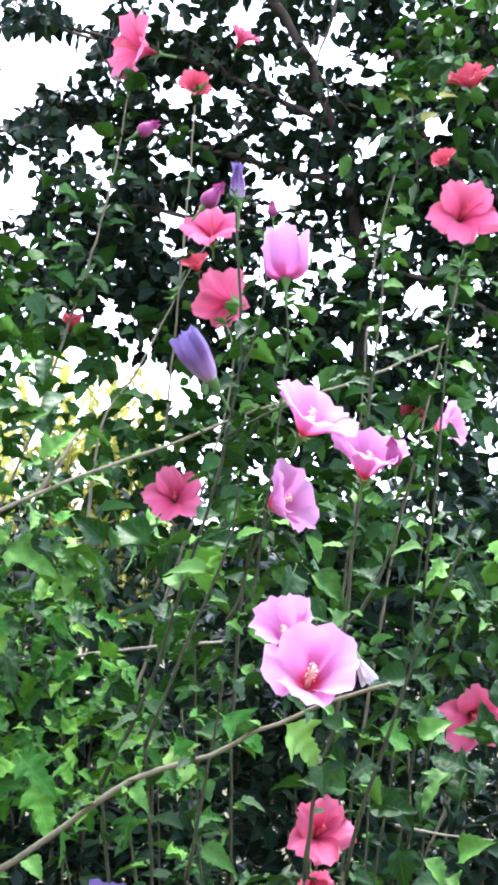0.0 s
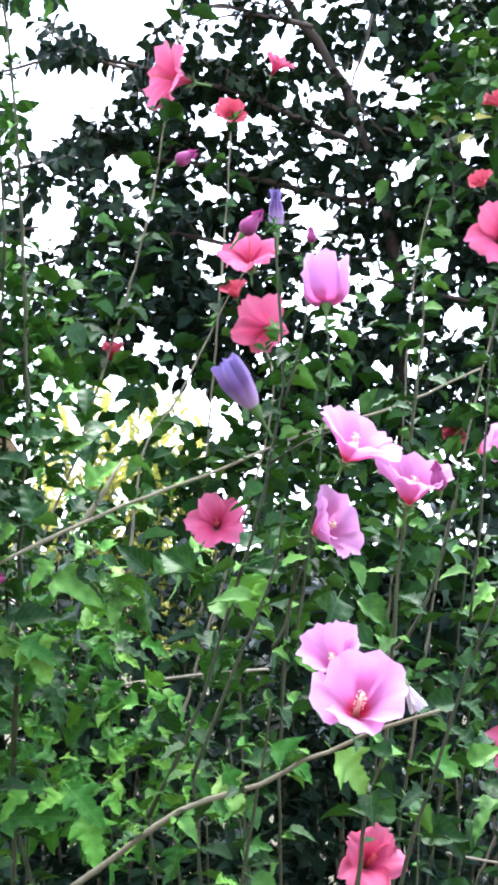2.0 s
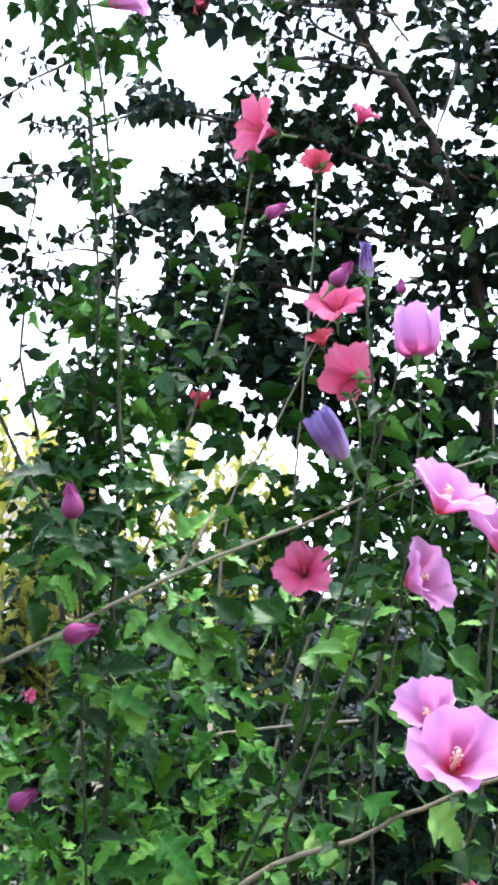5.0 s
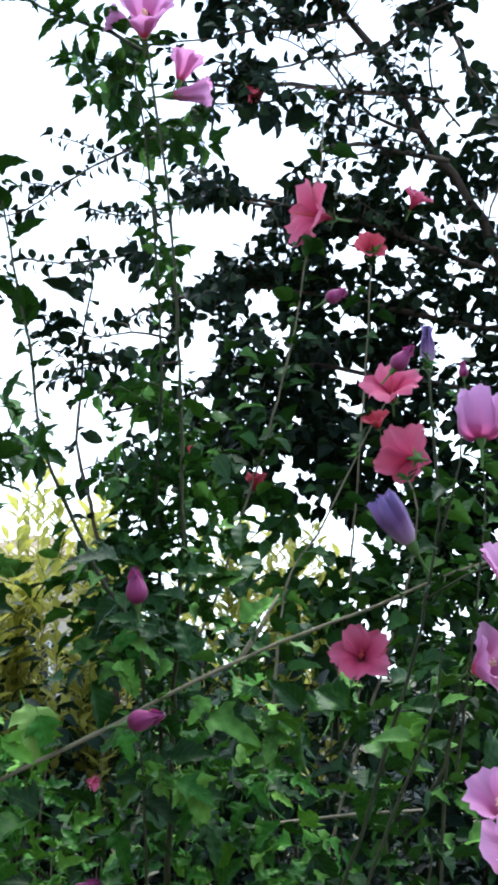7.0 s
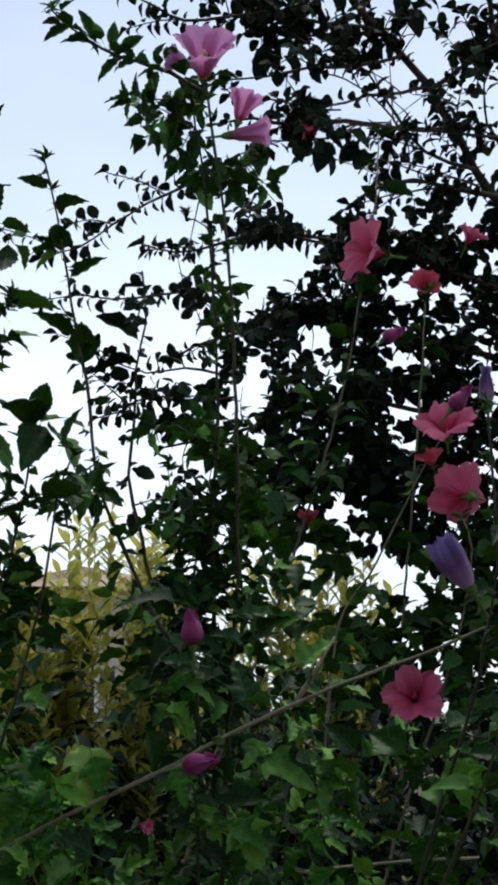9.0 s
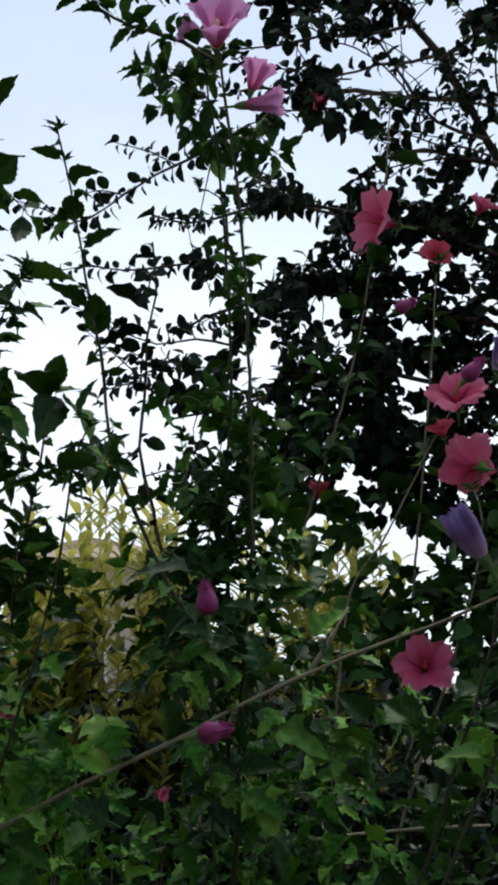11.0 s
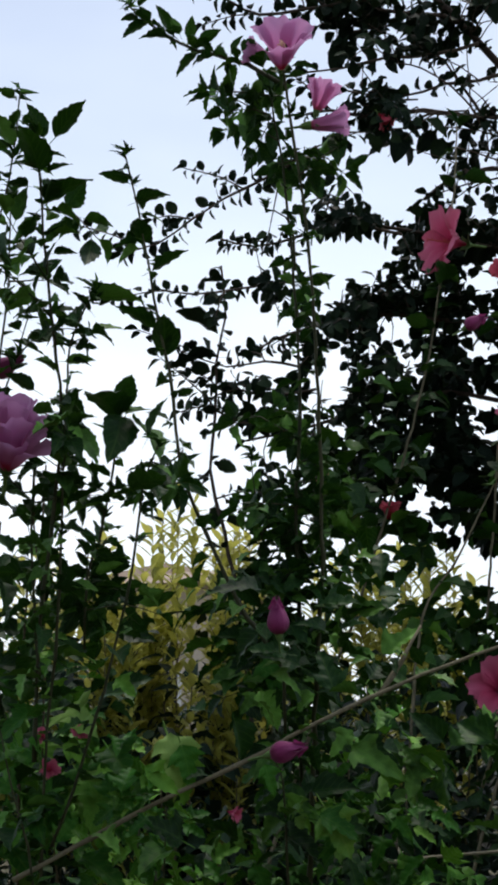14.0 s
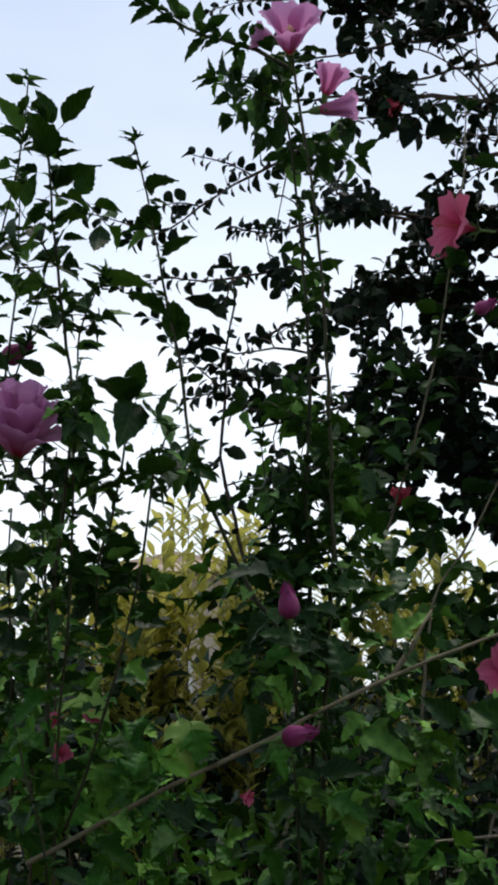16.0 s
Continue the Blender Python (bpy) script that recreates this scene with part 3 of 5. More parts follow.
def spray(parent, leaves, rng, centre, radii, count, size, gap, bark, reach=0.17):
    """Thin twigs from the nearest canes into a rounded space, leafy over their outer part."""
    anchors = np.concatenate(CANES[parent.name])
    for _ in range(count):
        while True:
            q = Vector((rng.uniform(-1, 1), rng.uniform(-1, 1), rng.uniform(-1, 1)))
            if q.length < 1:
                break
        tip = Vector(centre) + Vector((q.x * radii[0], q.y * radii[1], q.z * radii[2]))
        a = Vector([float(v) for v in anchors[np.argmin(((anchors - np.array(tip)) ** 2).sum(1))]])
        span = tip - a
        if span.length < 0.06:
            tip = a + (span.normalized() + Vector((rng.uniform(-0.5, 0.5), 0, 0.3))) * 0.08
            span = tip - a
        bow = Vector((rng.uniform(-0.1, 0.1), rng.uniform(-0.1, 0.1), rng.uniform(0.0, 0.2))) * span.length
        line = cane(parent, [tuple(a), tuple(a + span * 0.5 + bow), tuple(tip)], 0.0018, 0.0009, bark, rng, "twig", 0.03)
        paired(leaves, line, rng, gap, size, max(0.1, 1 - reach / span.length))


# ground
def ground_sheet():
    verts, faces = [], []
    ring = [0, 1, 2, 3, 4.5, 6.5, 10, 16, 30, 70, 200, 700, 2500]
    for r in ring[1:]:
        for k in range(36):
            a = k * math.pi / 18
            x, y = r * math.cos(a), r * math.sin(a) + 2
            verts.append((x, y, 0.05 * noise.noise((x * 0.6, y * 0.6, 0.3)) if r < 40 else 0))
    verts.append((0, 2, 0))
    faces = [(len(verts) - 1, k, (k + 1) % 36) for k in range(36)]
    for i in range(len(ring) - 2):
        faces += [(i * 36 + k, (i + 1) * 36 + k, (i + 1) * 36 + (k + 1) % 36, i * 36 + (k + 1) % 36) for k in range(36)]
    tagged(new("ground", mesh_of("ground", verts, faces, SOIL)), "dark garden soil with sparse grass under the shrubs", "ground", kind="structure")


ground_sheet()
# unseen wall added behind the camera; blocks low sky so front-facing leaves darken
tagged(new("wall_south", mesh_of("wall_south", [(-7, -2.6, -0.1), (7, -2.6, -0.1), (7, -2.35, -0.1), (-7, -2.35, -0.1), (-7, -2.6, 3), (7, -2.6, 3), (7, -2.35, 3), (-7, -2.35, 3)],
                                [(0, 3, 2, 1), (4, 5, 6, 7), (0, 1, 5, 4), (1, 2, 6, 5), (2, 3, 7, 6), (3, 0, 4, 7)], PLASTER_GREY, smooth=False)), "plain grey wall added out of view to cut sky light on the shrubs", "wall", kind="structure")

# open sky between the boughs of the crown: middle (x, z) where the crown is 3.1 m off, half width, half height; they widen outwards
OPENINGS = (
    (-0.00, 3.50, 0.07, 0.03), (-0.07, 3.42, 0.04, 0.03), (0.11, 3.25, 0.04, 0.03), (0.04, 3.19, 0.11, 0.03), (0.36, 3.22, 0.06, 0.04),
    (0.41, 3.33, 0.05, 0.05), (0.28, 3.11, 0.10, 0.04), (0.40, 3.13, 0.05, 0.05), (0.15, 2.93, 0.14, 0.08), (0.05, 2.96, 0.06, 0.06),
    (0.39, 2.92, 0.04, 0.04), (-0.14, 2.83, 0.08, 0.06), (0.22, 3.21, 0.05, 0.03), (-0.16, 2.69, 0.05, 0.04), (-0.01, 2.62, 0.05, 0.05),
    (-0.16, 2.52, 0.06, 0.03), (-0.16, 2.43, 0.06, 0.04), (0.16, 2.52, 0.05, 0.04), (-0.01, 2.39, 0.04, 0.05), (0.34, 2.45, 0.05, 0.03),
    (0.36, 2.34, 0.06, 0.03), (0.37, 2.25, 0.04, 0.03), (0.20, 2.10, 0.04, 0.04), (0.10, 1.97, 0.08, 0.04), (0.31, 1.93, 0.06, 0.06),
    (-0.18, 2.23, 0.04, 0.04), (-0.13, 2.19, 0.04, 0.04), (-0.09, 2.03, 0.03, 0.03), (0.75, 2.76, 0.07, 0.04), (0.88, 2.72, 0.05, 0.05),
    (0.86, 2.52, 0.05, 0.03), (0.99, 2.14, 0.06, 0.05), (0.93, 2.29, 0.05, 0.03), (1.04, 2.58, 0.05, 0.05),
    (0.99, 1.60, 0.07, 0.07), (0.93, 1.42, 0.06, 0.04), (0.62, 2.39, 0.05, 0.05), (0.81, 2.02, 0.07, 0.03), (0.65, 2.15, 0.04, 0.04),
    (0.72, 1.95, 0.04, 0.03), (0.90, 1.67, 0.05, 0.03),
)

# room that the red flowers keep free of leaves, told the same way
ROOM = tuple((x * 3.1 / y, (z - 1.59) * 3.1 / y + 1.59, r, r) for x, y, z, r in (
    (0.32, 2.66, 1.64, 0.085), (0.439, 2.6, 2.05, 0.075), (0.4, 2.63, 2.19, 0.06), (0.255, 2.67, 2.585, 0.075), (0.93, 2.6, 2.23, 0.08), (0.925, 2.56, 1.185, 0.07), (0.408, 1.68, 1.15, 0.085)))

# rose of Sharon shrubs
rng = random.Random(11)
right_shrub = thing("rose_of_sharon", (0.28, 1.62, 0), "tall rose of Sharon with lilac-pink flowers and lobed leaves", "shrub", "rose of Sharon shrubs")
rs = Leaves(right_shrub, SHARON_BLADES, LEAF_SHARON, 285)
rs.openings = ROOM
low = Vector((0.28, 1.62, 0.0))


def right_cane(pts, r):
    """A leafy cane of the tall shrub, from low to high."""
    line = cane(right_shrub, pts, r, r * 0.6, BARK_GREEN, rng)
    rooted(right_shrub, pts[0], r, BARK_GREEN, rs)
    leafy(rs, line, rng, 0.032, 0.05, tuft=2)
    leaf_tuft(rs, line[-1], rng)


right_cane([(0.127, 1.724, 1.234), (0.175, 1.712, 1.329), (0.209, 1.702, 1.417), (0.24, 1.691, 1.519), (0.266, 1.682, 1.593), (0.289, 1.672, 1.688), (0.308, 1.662, 1.791), (0.303, 1.651, 1.931), (0.301, 1.646, 1.994)], 0.0045)
right_cane([(0.177, 1.614, 1.301), (0.223, 1.6, 1.418), (0.252, 1.592, 1.483), (0.283, 1.582, 1.566), (0.291, 1.576, 1.632)], 0.004)
right_cane([(0.297, 1.705, 1.283), (0.309, 1.689, 1.467), (0.321, 1.683, 1.526), (0.347, 1.676, 1.584), (0.365, 1.672, 1.602)], 0.004)
right_cane([(0.228, 1.621, 1.137), (0.249, 1.61, 1.247), (0.266, 1.602, 1.338), (0.273, 1.597, 1.386)], 0.004)
right_cane([(0.382, 1.649, 1.122), (0.396, 1.638, 1.243), (0.425, 1.627, 1.343), (0.435, 1.617, 1.479), (0.449, 1.606, 1.601), (0.463, 1.595, 1.737), (0.477, 1.586, 1.837), (0.481, 1.579, 1.93)], 0.0045)
right_cane([(0.421, 1.591, 1.135), (0.441, 1.582, 1.218), (0.475, 1.571, 1.315), (0.51, 1.558, 1.419), (0.551, 1.545, 1.515), (0.578, 1.537, 1.578)], 0.0045)
right_cane([(0.29, 1.692, 1.448), (0.308, 1.687, 1.478), (0.322, 1.68, 1.551), (0.34, 1.674, 1.603), (0.362, 1.669, 1.617)], 0.0035)
right_cane([(0.436, 1.67, 1.44), (0.465, 1.664, 1.461), (0.501, 1.653, 1.535), (0.527, 1.643, 1.631), (0.534, 1.639, 1.667)], 0.004)
right_cane([(0.308, 1.664, 1.762), (0.338, 1.653, 1.864), (0.346, 1.69, 1.923), (0.35, 1.72, 1.967)], 0.003)
right_cane([(0.289, 1.672, 1.688), (0.337, 1.665, 1.717), (0.381, 1.66, 1.731)], 0.003)
right_cane([(0.319, 1.687, 1.448), (0.341, 1.674, 1.595), (0.362, 1.661, 1.743), (0.37, 1.654, 1.82), (0.367, 1.652, 1.862)], 0.003)
right_cane([(0.559, 1.698, 1.48), (0.578, 1.685, 1.64), (0.589, 1.673, 1.791), (0.597, 1.667, 1.867), (0.608, 1.661, 1.92)], 0.003)
lower = cane(right_shrub, [(-0.043, 1.596, 1.144), (-0.002, 1.578, 1.168), (0.077, 1.541, 1.225), (0.154, 1.503, 1.284), (0.241, 1.466, 1.316), (0.289, 1.444, 1.343), (0.336, 1.423, 1.363), (0.382, 1.401, 1.384), (0.427, 1.381, 1.399)], 0.0065, 0.004, BARK_GREY, rng)
rooted(right_shrub, tuple(lower[0]), 0.0065, BARK_GREY)
leafy(rs, lower, rng, 0.05, 0.042, tuft=2)
# lower canes run down to the root
for k in range(3):
    a = rng.uniform(-0.35, 0.45)
    top = Vector((0.28 + a, 1.72 + rng.uniform(0, 0.25), rng.uniform(1.1, 1.3)))
    line = cane(right_shrub, [tuple(low + Vector((a * 0.15, 0, 0))), tuple(low + Vector((a * 0.5, 0.05, 0.6))), tuple(top)], 0.008, 0.002, BARK_GREEN, rng)
    leafy(rs, line, rng, 0.022, 0.05, start=0.45, tuft=2)
    leaf_tuft(rs, line[-1], rng, 0.03)
FLOWERS_RIGHT = [
    ((0.33, 1.36, 1.4), (0.04, -0.78, 0.62), 0.072, 42, "pink", 0.3),
    ((0.328, 1.425, 1.437), (-0.4, -0.58, 0.7), 0.06, 34, "pink", 0.9),
    ((0.364, 1.546, 1.681), (0.3, -0.5, 0.75), 0.07, 50, "pink", 0.2),
    ((0.441, 1.543, 1.627), (0.1, -0.5, 0.8), 0.068, 38, "pink", 0.5),
    ((0.34, 1.645, 1.596), (0.66, -0.62, 0.32), 0.065, 40, "pink", 0.1),
    ((0.366, 1.647, 1.893), (0.04, 0.14, 1), 0.084, -2, "lilac", 0.4),
    ((0.118, 1.539, 1.103), (0.0, -0.3, 0.95), 0.06, 38, "violet", 0.4),
    ((0.268, 1.619, 1.75), (-0.5, -0.2, 0.8), 0.082, 9, "violet", 0.2),
] + [
    ((0.318, 1.743, 2.012), (-0.04, -0.05, 1), 0.066, -14, "violet", 0.7),
    ((0.275, 1.797, 2.022), (0.6, -0.1, 0.7), 0.056, -14, "magenta", 0.7),
    ((0.366, 1.74, 1.997), (-0.05, -0.1, 1), 0.03, 10, "magenta", 0.7),
    ((0.471, 1.509, 1.64), (-0.1, -0.2, 1), 0.045, 12, "magenta", 0.7),
    ((0.381, 1.362, 1.438), (0.4, -0.2, -0.8), 0.04, 16, "pale", 0.7),
    ((0.186, 1.846, 2.14), (0.8, -0.1, 0.45), 0.045, 12, "magenta", 0.7),
    ((0.619, 1.826, 1.712), (0.6, -0.5, 0.2), 0.05, 40, "pink", 0.4),
]
for at, way, size, opening, kind, roll in FLOWERS_RIGHT:
    flower(right_shrub, at, way, size, opening, kind, roll=roll)

middle_shrub = thing("rose_of_sharon", (-0.06, 1.75, 0), "slender rose of Sharon with two lilac-pink flowers at its top", "shrub", "rose of Sharon shrubs")
ms = Leaves(middle_shrub, SHARON_BLADES, LEAF_SHARON, 285)
ms.openings = ROOM
for base, tip in [
    ((-0.278, 1.629, 2.289), (-0.31, 1.604, 2.301)), ((-0.267, 1.635, 2.264), (-0.228, 1.625, 2.277)), ((-0.244, 1.652, 2.091), (-0.28, 1.613, 2.117)),
    ((-0.23, 1.66, 2.054), (-0.227, 1.64, 2.103)), ((-0.246, 1.646, 2.17), (-0.207, 1.663, 2.199)), ((-0.266, 1.648, 2.203), (-0.296, 1.64, 2.18)),
    ((-0.274, 1.647, 2.203), (-0.279, 1.632, 2.223)), ((-0.261, 1.647, 2.207), (-0.261, 1.611, 2.235)), 
    
    ((-0.221, 1.642, 1.997), (-0.199, 1.642, 2.004)),
]:
    leaf_from(ms, base, tip, rng, rng.uniform(-0.35, 0.1))
for base, tip in [
    ((-0.12, 1.666, 2.412), (-0.12, 1.657, 2.356)), ((-0.127, 1.662, 2.427), (-0.15, 1.664, 2.409)), ((-0.148, 1.66, 2.43), (-0.182, 1.675, 2.446)),
    ((-0.193, 1.692, 2.509), (-0.225, 1.695, 2.485)), ((-0.267, 1.705, 2.568), (-0.303, 1.705, 2.558)), ((-0.235, 1.701, 2.551), (-0.246, 1.694, 2.581)),
    ((-0.205, 1.696, 2.533), (-0.198, 1.681, 2.559)), ((-0.192, 1.698, 2.53), (-0.162, 1.697, 2.544)), ((-0.264, 1.705, 2.57), (-0.284, 1.7, 2.591)),
    ((0.004, 1.653, 2.363), (0.007, 1.632, 2.318)), ((-0.058, 1.631, 2.452), (-0.026, 1.631, 2.463)), ((-0.219, 1.694, 2.542), (-0.229, 1.688, 2.566)),
    ((-0.168, 1.685, 2.501), (-0.159, 1.682, 2.52)), ((-0.143, 1.677, 2.499), (-0.131, 1.672, 2.525)), ((-0.098, 1.651, 2.438), (-0.11, 1.655, 2.415)),
]:
    leaf_from(ms, base, tip, rng, rng.uniform(-0.35, 0.1))


def middle_cane(pts, r, gap=0.027, size=0.034):
    """A leafy cane of the slender shrub, from high to low."""
    line = cane(middle_shrub, pts[::-1], r, r * 0.5, BARK_GREEN, rng)
    rooted(middle_shrub, pts[-1], r, BARK_GREEN, ms)
    for k in range(len(line) // 2, len(line), 5):
        leaf_tuft(ms, line[k], rng, 0.018, 5)
    leafy(ms, line, rng, gap, size, start=0.12, tuft=2, lift=1.2, spread=0.7, shade_side=0.25)
    leaf_tuft(ms, line[-1], rng)


middle_cane([(-0.069, 1.609, 2.452), (-0.055, 1.633, 2.344), (-0.045, 1.649, 2.27), (-0.035, 1.669, 2.173), (-0.029, 1.696, 2.046), (-0.025, 1.719, 1.934), (-0.025, 1.742, 1.822), (-0.031, 1.772, 1.673), (-0.042, 1.81, 1.487), (-0.052, 1.847, 1.301)], 0.006)
middle_cane([(-0.086, 1.646, 2.418), (-0.069, 1.672, 2.296), (-0.059, 1.699, 2.168), (-0.053, 1.723, 2.054), (-0.054, 1.743, 1.955), (-0.06, 1.762, 1.864), (-0.058, 1.793, 1.713), (-0.058, 1.84, 1.485)], 0.005)
middle_cane([(-0.282, 1.621, 2.326), (-0.264, 1.628, 2.251), (-0.248, 1.635, 2.166), (-0.237, 1.641, 2.097), (-0.222, 1.646, 2.029), (-0.214, 1.652, 1.954), (-0.203, 1.657, 1.887), (-0.178, 1.662, 1.828), (-0.149, 1.668, 1.763), (-0.12, 1.672, 1.709), (-0.095, 1.674, 1.676), (-0.063, 1.679, 1.62)], 0.005)
middle_cane([(-0.081, 1.626, 1.719), (-0.08, 1.633, 1.688), (-0.075, 1.642, 1.647), (-0.073, 1.659, 1.564)], 0.003)
middle_cane([(-0.089, 1.642, 1.541), (-0.077, 1.649, 1.51), (-0.073, 1.659, 1.462), (-0.072, 1.676, 1.382), (-0.07, 1.695, 1.292)], 0.0035)
middle_cane([(-0.294, 1.699, 2.592), (-0.262, 1.692, 2.559), (-0.216, 1.681, 2.519), (-0.166, 1.669, 2.493), (-0.118, 1.656, 2.47), (-0.07, 1.644, 2.433)], 0.005, 0.012, 0.04)
middle_cane([(-0.122, 1.763, 1.936), (-0.115, 1.778, 1.867), (-0.104, 1.794, 1.791), (-0.098, 1.811, 1.714), (-0.092, 1.842, 1.561)], 0.003)
middle_cane([(-0.095, 1.648, 2.255), (-0.068, 1.652, 2.244), (-0.057, 1.659, 2.218), (-0.056, 1.668, 2.173)], 0.003)
middle_cane([(0.005, 1.638, 2.337), (-0.025, 1.64, 2.318), (-0.048, 1.642, 2.299)], 0.0025)
lean = cane(middle_shrub, [(-0.379, 1.524, 1.404), (-0.285, 1.55, 1.453), (-0.224, 1.566, 1.486), (-0.16, 1.582, 1.514), (-0.095, 1.598, 1.546), (-0.001, 1.62, 1.592), (0.097, 1.641, 1.635), (0.229, 1.67, 1.683), (0.328, 1.69, 1.723), (0.421, 1.709, 1.751), (0.518, 1.728, 1.786), (0.6, 1.742, 1.822)], 0.0048, 0.0032, BARK_GREY, rng)
rooted(middle_shrub, tuple(lean[0]), 0.0066, BARK_GREY)
leafy(ms, lean, rng, 0.07, 0.04)
fork = cane(middle_shrub, [(0.045, 1.633, 1.612), (0.074, 1.655, 1.655), (0.1, 1.68, 1.698)], 0.0055, 0.0035, BARK_GREY, rng)
leafy(ms, fork, rng, 0.04, 0.04)
FLOWERS_MIDDLE = [
    ((-0.07, 1.611, 2.438), (0.04, -0.78, 0.62), 0.07, 34, "pink", 0.3),
    ((-0.087, 1.645, 2.473), (-0.85, -0.1, 0.3), 0.04, 22, "pink", 0.3),
    ((-0.04, 1.63, 2.364), (1.0, -0.12, 0.05), 0.062, 7, "pink", 0.6),
    ((-0.025, 1.645, 2.388), (0.3, -0.1, 0.95), 0.05, 18, "pink", 0.6),
    ((-0.077, 1.591, 1.681), (-0.05, -0.1, 1), 0.056, 12, "magenta", 0.5),
    ((-0.088, 1.54, 1.542), (0.95, -0.15, 0.22), 0.056, 11, "magenta", 0.5),
    ((-0.158, 1.613, 1.337), (0.8, -0.15, 0.5), 0.05, 13, "magenta", 0.5),
]
for at, way, size, opening, kind, roll in FLOWERS_MIDDLE:
    flower(middle_shrub, at, way, size, opening, kind, roll=roll)

left_shrub = thing("rose_of_sharon", (-0.36, 1.6, 0), "bushy rose of Sharon with one double lilac-pink bloom", "shrub", "rose of Sharon shrubs")
ls = Leaves(left_shrub, SHARON_BLADES, LEAF_SHARON, 285)
for base, tip in [
    ((-0.323, 1.38, 2.241), (-0.288, 1.355, 2.274)), ((-0.336, 1.379, 2.241), (-0.348, 1.371, 2.278)), ((-0.332, 1.388, 2.202), (-0.302, 1.368, 2.207)),
    ((-0.334, 1.395, 2.166), (-0.29, 1.372, 2.194)), ((-0.335, 1.404, 2.123), (-0.315, 1.4, 2.149)), ((-0.327, 1.407, 2.11), (-0.303, 1.407, 2.116)),
    ((-0.28, 1.42, 2.06), (-0.23, 1.402, 2.068)), ((-0.277, 1.42, 2.064), (-0.295, 1.413, 2.089)), ((-0.286, 1.423, 2.045), (-0.301, 1.417, 2.068)),
    ((-0.309, 1.427, 2.019), (-0.278, 1.428, 2.025)), ((-0.342, 1.387, 2.202), (-0.34, 1.34, 2.232)), ((-0.371, 1.379, 2.232), (-0.393, 1.37, 2.27)),
]:
    leaf_from(ls, base, tip, rng, rng.uniform(-0.4, 0.05))
for base, tip in [
    ((-0.343, 1.398, 2.148), (-0.371, 1.382, 2.116)), ((-0.307, 1.433, 1.988), (-0.286, 1.435, 1.988)), ((-0.352, 1.437, 1.956), (-0.379, 1.431, 1.977)),
    ((-0.321, 1.448, 1.91), (-0.27, 1.437, 1.885)), ((-0.274, 1.512, 1.866), (-0.308, 1.486, 1.882)), ((-0.264, 1.498, 1.934), (-0.282, 1.44, 1.964)),
    ((-0.264, 1.496, 1.945), (-0.239, 1.471, 1.977)), ((-0.26, 1.498, 1.937), (-0.254, 1.459, 1.882)), ((-0.221, 1.457, 1.902), (-0.208, 1.449, 1.945)),
    ((-0.318, 1.461, 1.849), (-0.296, 1.46, 1.861)), ((-0.316, 1.466, 1.825), (-0.277, 1.465, 1.845)), ((-0.271, 1.498, 1.833), (-0.299, 1.465, 1.835)),
    ((-0.243, 1.468, 1.841), (-0.193, 1.438, 1.855)), ((-0.355, 1.389, 2.186), (-0.376, 1.368, 2.185)), ((-0.243, 1.501, 1.929), (-0.203, 1.459, 1.899)),
]:
    leaf_from(ls, base, tip, rng, rng.uniform(-0.4, 0.05))


def left_cane(pts, r, gap=0.022):
    """A leafy cane of the bushy shrub, from high to low."""
    line = cane(left_shrub, pts[::-1], r * 0.72, r * 0.45, BARK_GREEN, rng)
    rooted(left_shrub, pts[-1], r, BARK_GREEN, ls)
    leafy(ls, line, rng, gap, 0.042, start=0.1, tuft=2, shade_side=0.25)
    for k in range(len(line) // 2, len(line), 4):
        leaf_tuft(ls, line[k], rng, 0.02, 5)
    leaf_tuft(ls, line[-1], rng)


left_cane([(-0.363, 1.367, 2.292), (-0.368, 1.377, 2.244), (-0.378, 1.386, 2.193), (-0.395, 1.398, 2.129), (-0.416, 1.415, 2.04), (-0.43, 1.436, 1.937), (-0.439, 1.465, 1.79), (-0.435, 1.498, 1.631)], 0.004, 0.016)
left_cane([(-0.346, 1.378, 2.244), (-0.341, 1.389, 2.193), (-0.338, 1.402, 2.129), (-0.334, 1.413, 2.078), (-0.33, 1.421, 2.039), (-0.325, 1.432, 1.988), (-0.321, 1.443, 1.937), (-0.324, 1.456, 1.873), (-0.335, 1.472, 1.79), (-0.349, 1.491, 1.695), (-0.358, 1.523, 1.535)], 0.0055, 0.013)
left_cane([(-0.28, 1.419, 2.068), (-0.292, 1.422, 2.046), (-0.305, 1.427, 2.02), (-0.312, 1.433, 1.988), (-0.314, 1.441, 1.95), (-0.319, 1.453, 1.886), (-0.321, 1.466, 1.822), (-0.326, 1.485, 1.733), (-0.332, 1.5, 1.656), (-0.342, 1.516, 1.573), (-0.35, 1.541, 1.452), (-0.355, 1.563, 1.343)], 0.0045)
left_cane([(-0.264, 1.497, 1.942), (-0.267, 1.506, 1.896), (-0.274, 1.514, 1.856), (-0.289, 1.526, 1.79), (-0.303, 1.534, 1.751), (-0.308, 1.551, 1.665)], 0.004)
left_cane([(-0.21, 1.459, 1.892), (-0.227, 1.466, 1.854), (-0.237, 1.48, 1.784), (-0.248, 1.492, 1.72), (-0.269, 1.507, 1.643), (-0.286, 1.517, 1.586), (-0.313, 1.533, 1.503), (-0.34, 1.544, 1.439)], 0.0045)
left_cane([(-0.387, 1.436, 2.2), (-0.392, 1.457, 2.094), (-0.403, 1.473, 2.015), (-0.418, 1.496, 1.896), (-0.427, 1.523, 1.764)], 0.004)
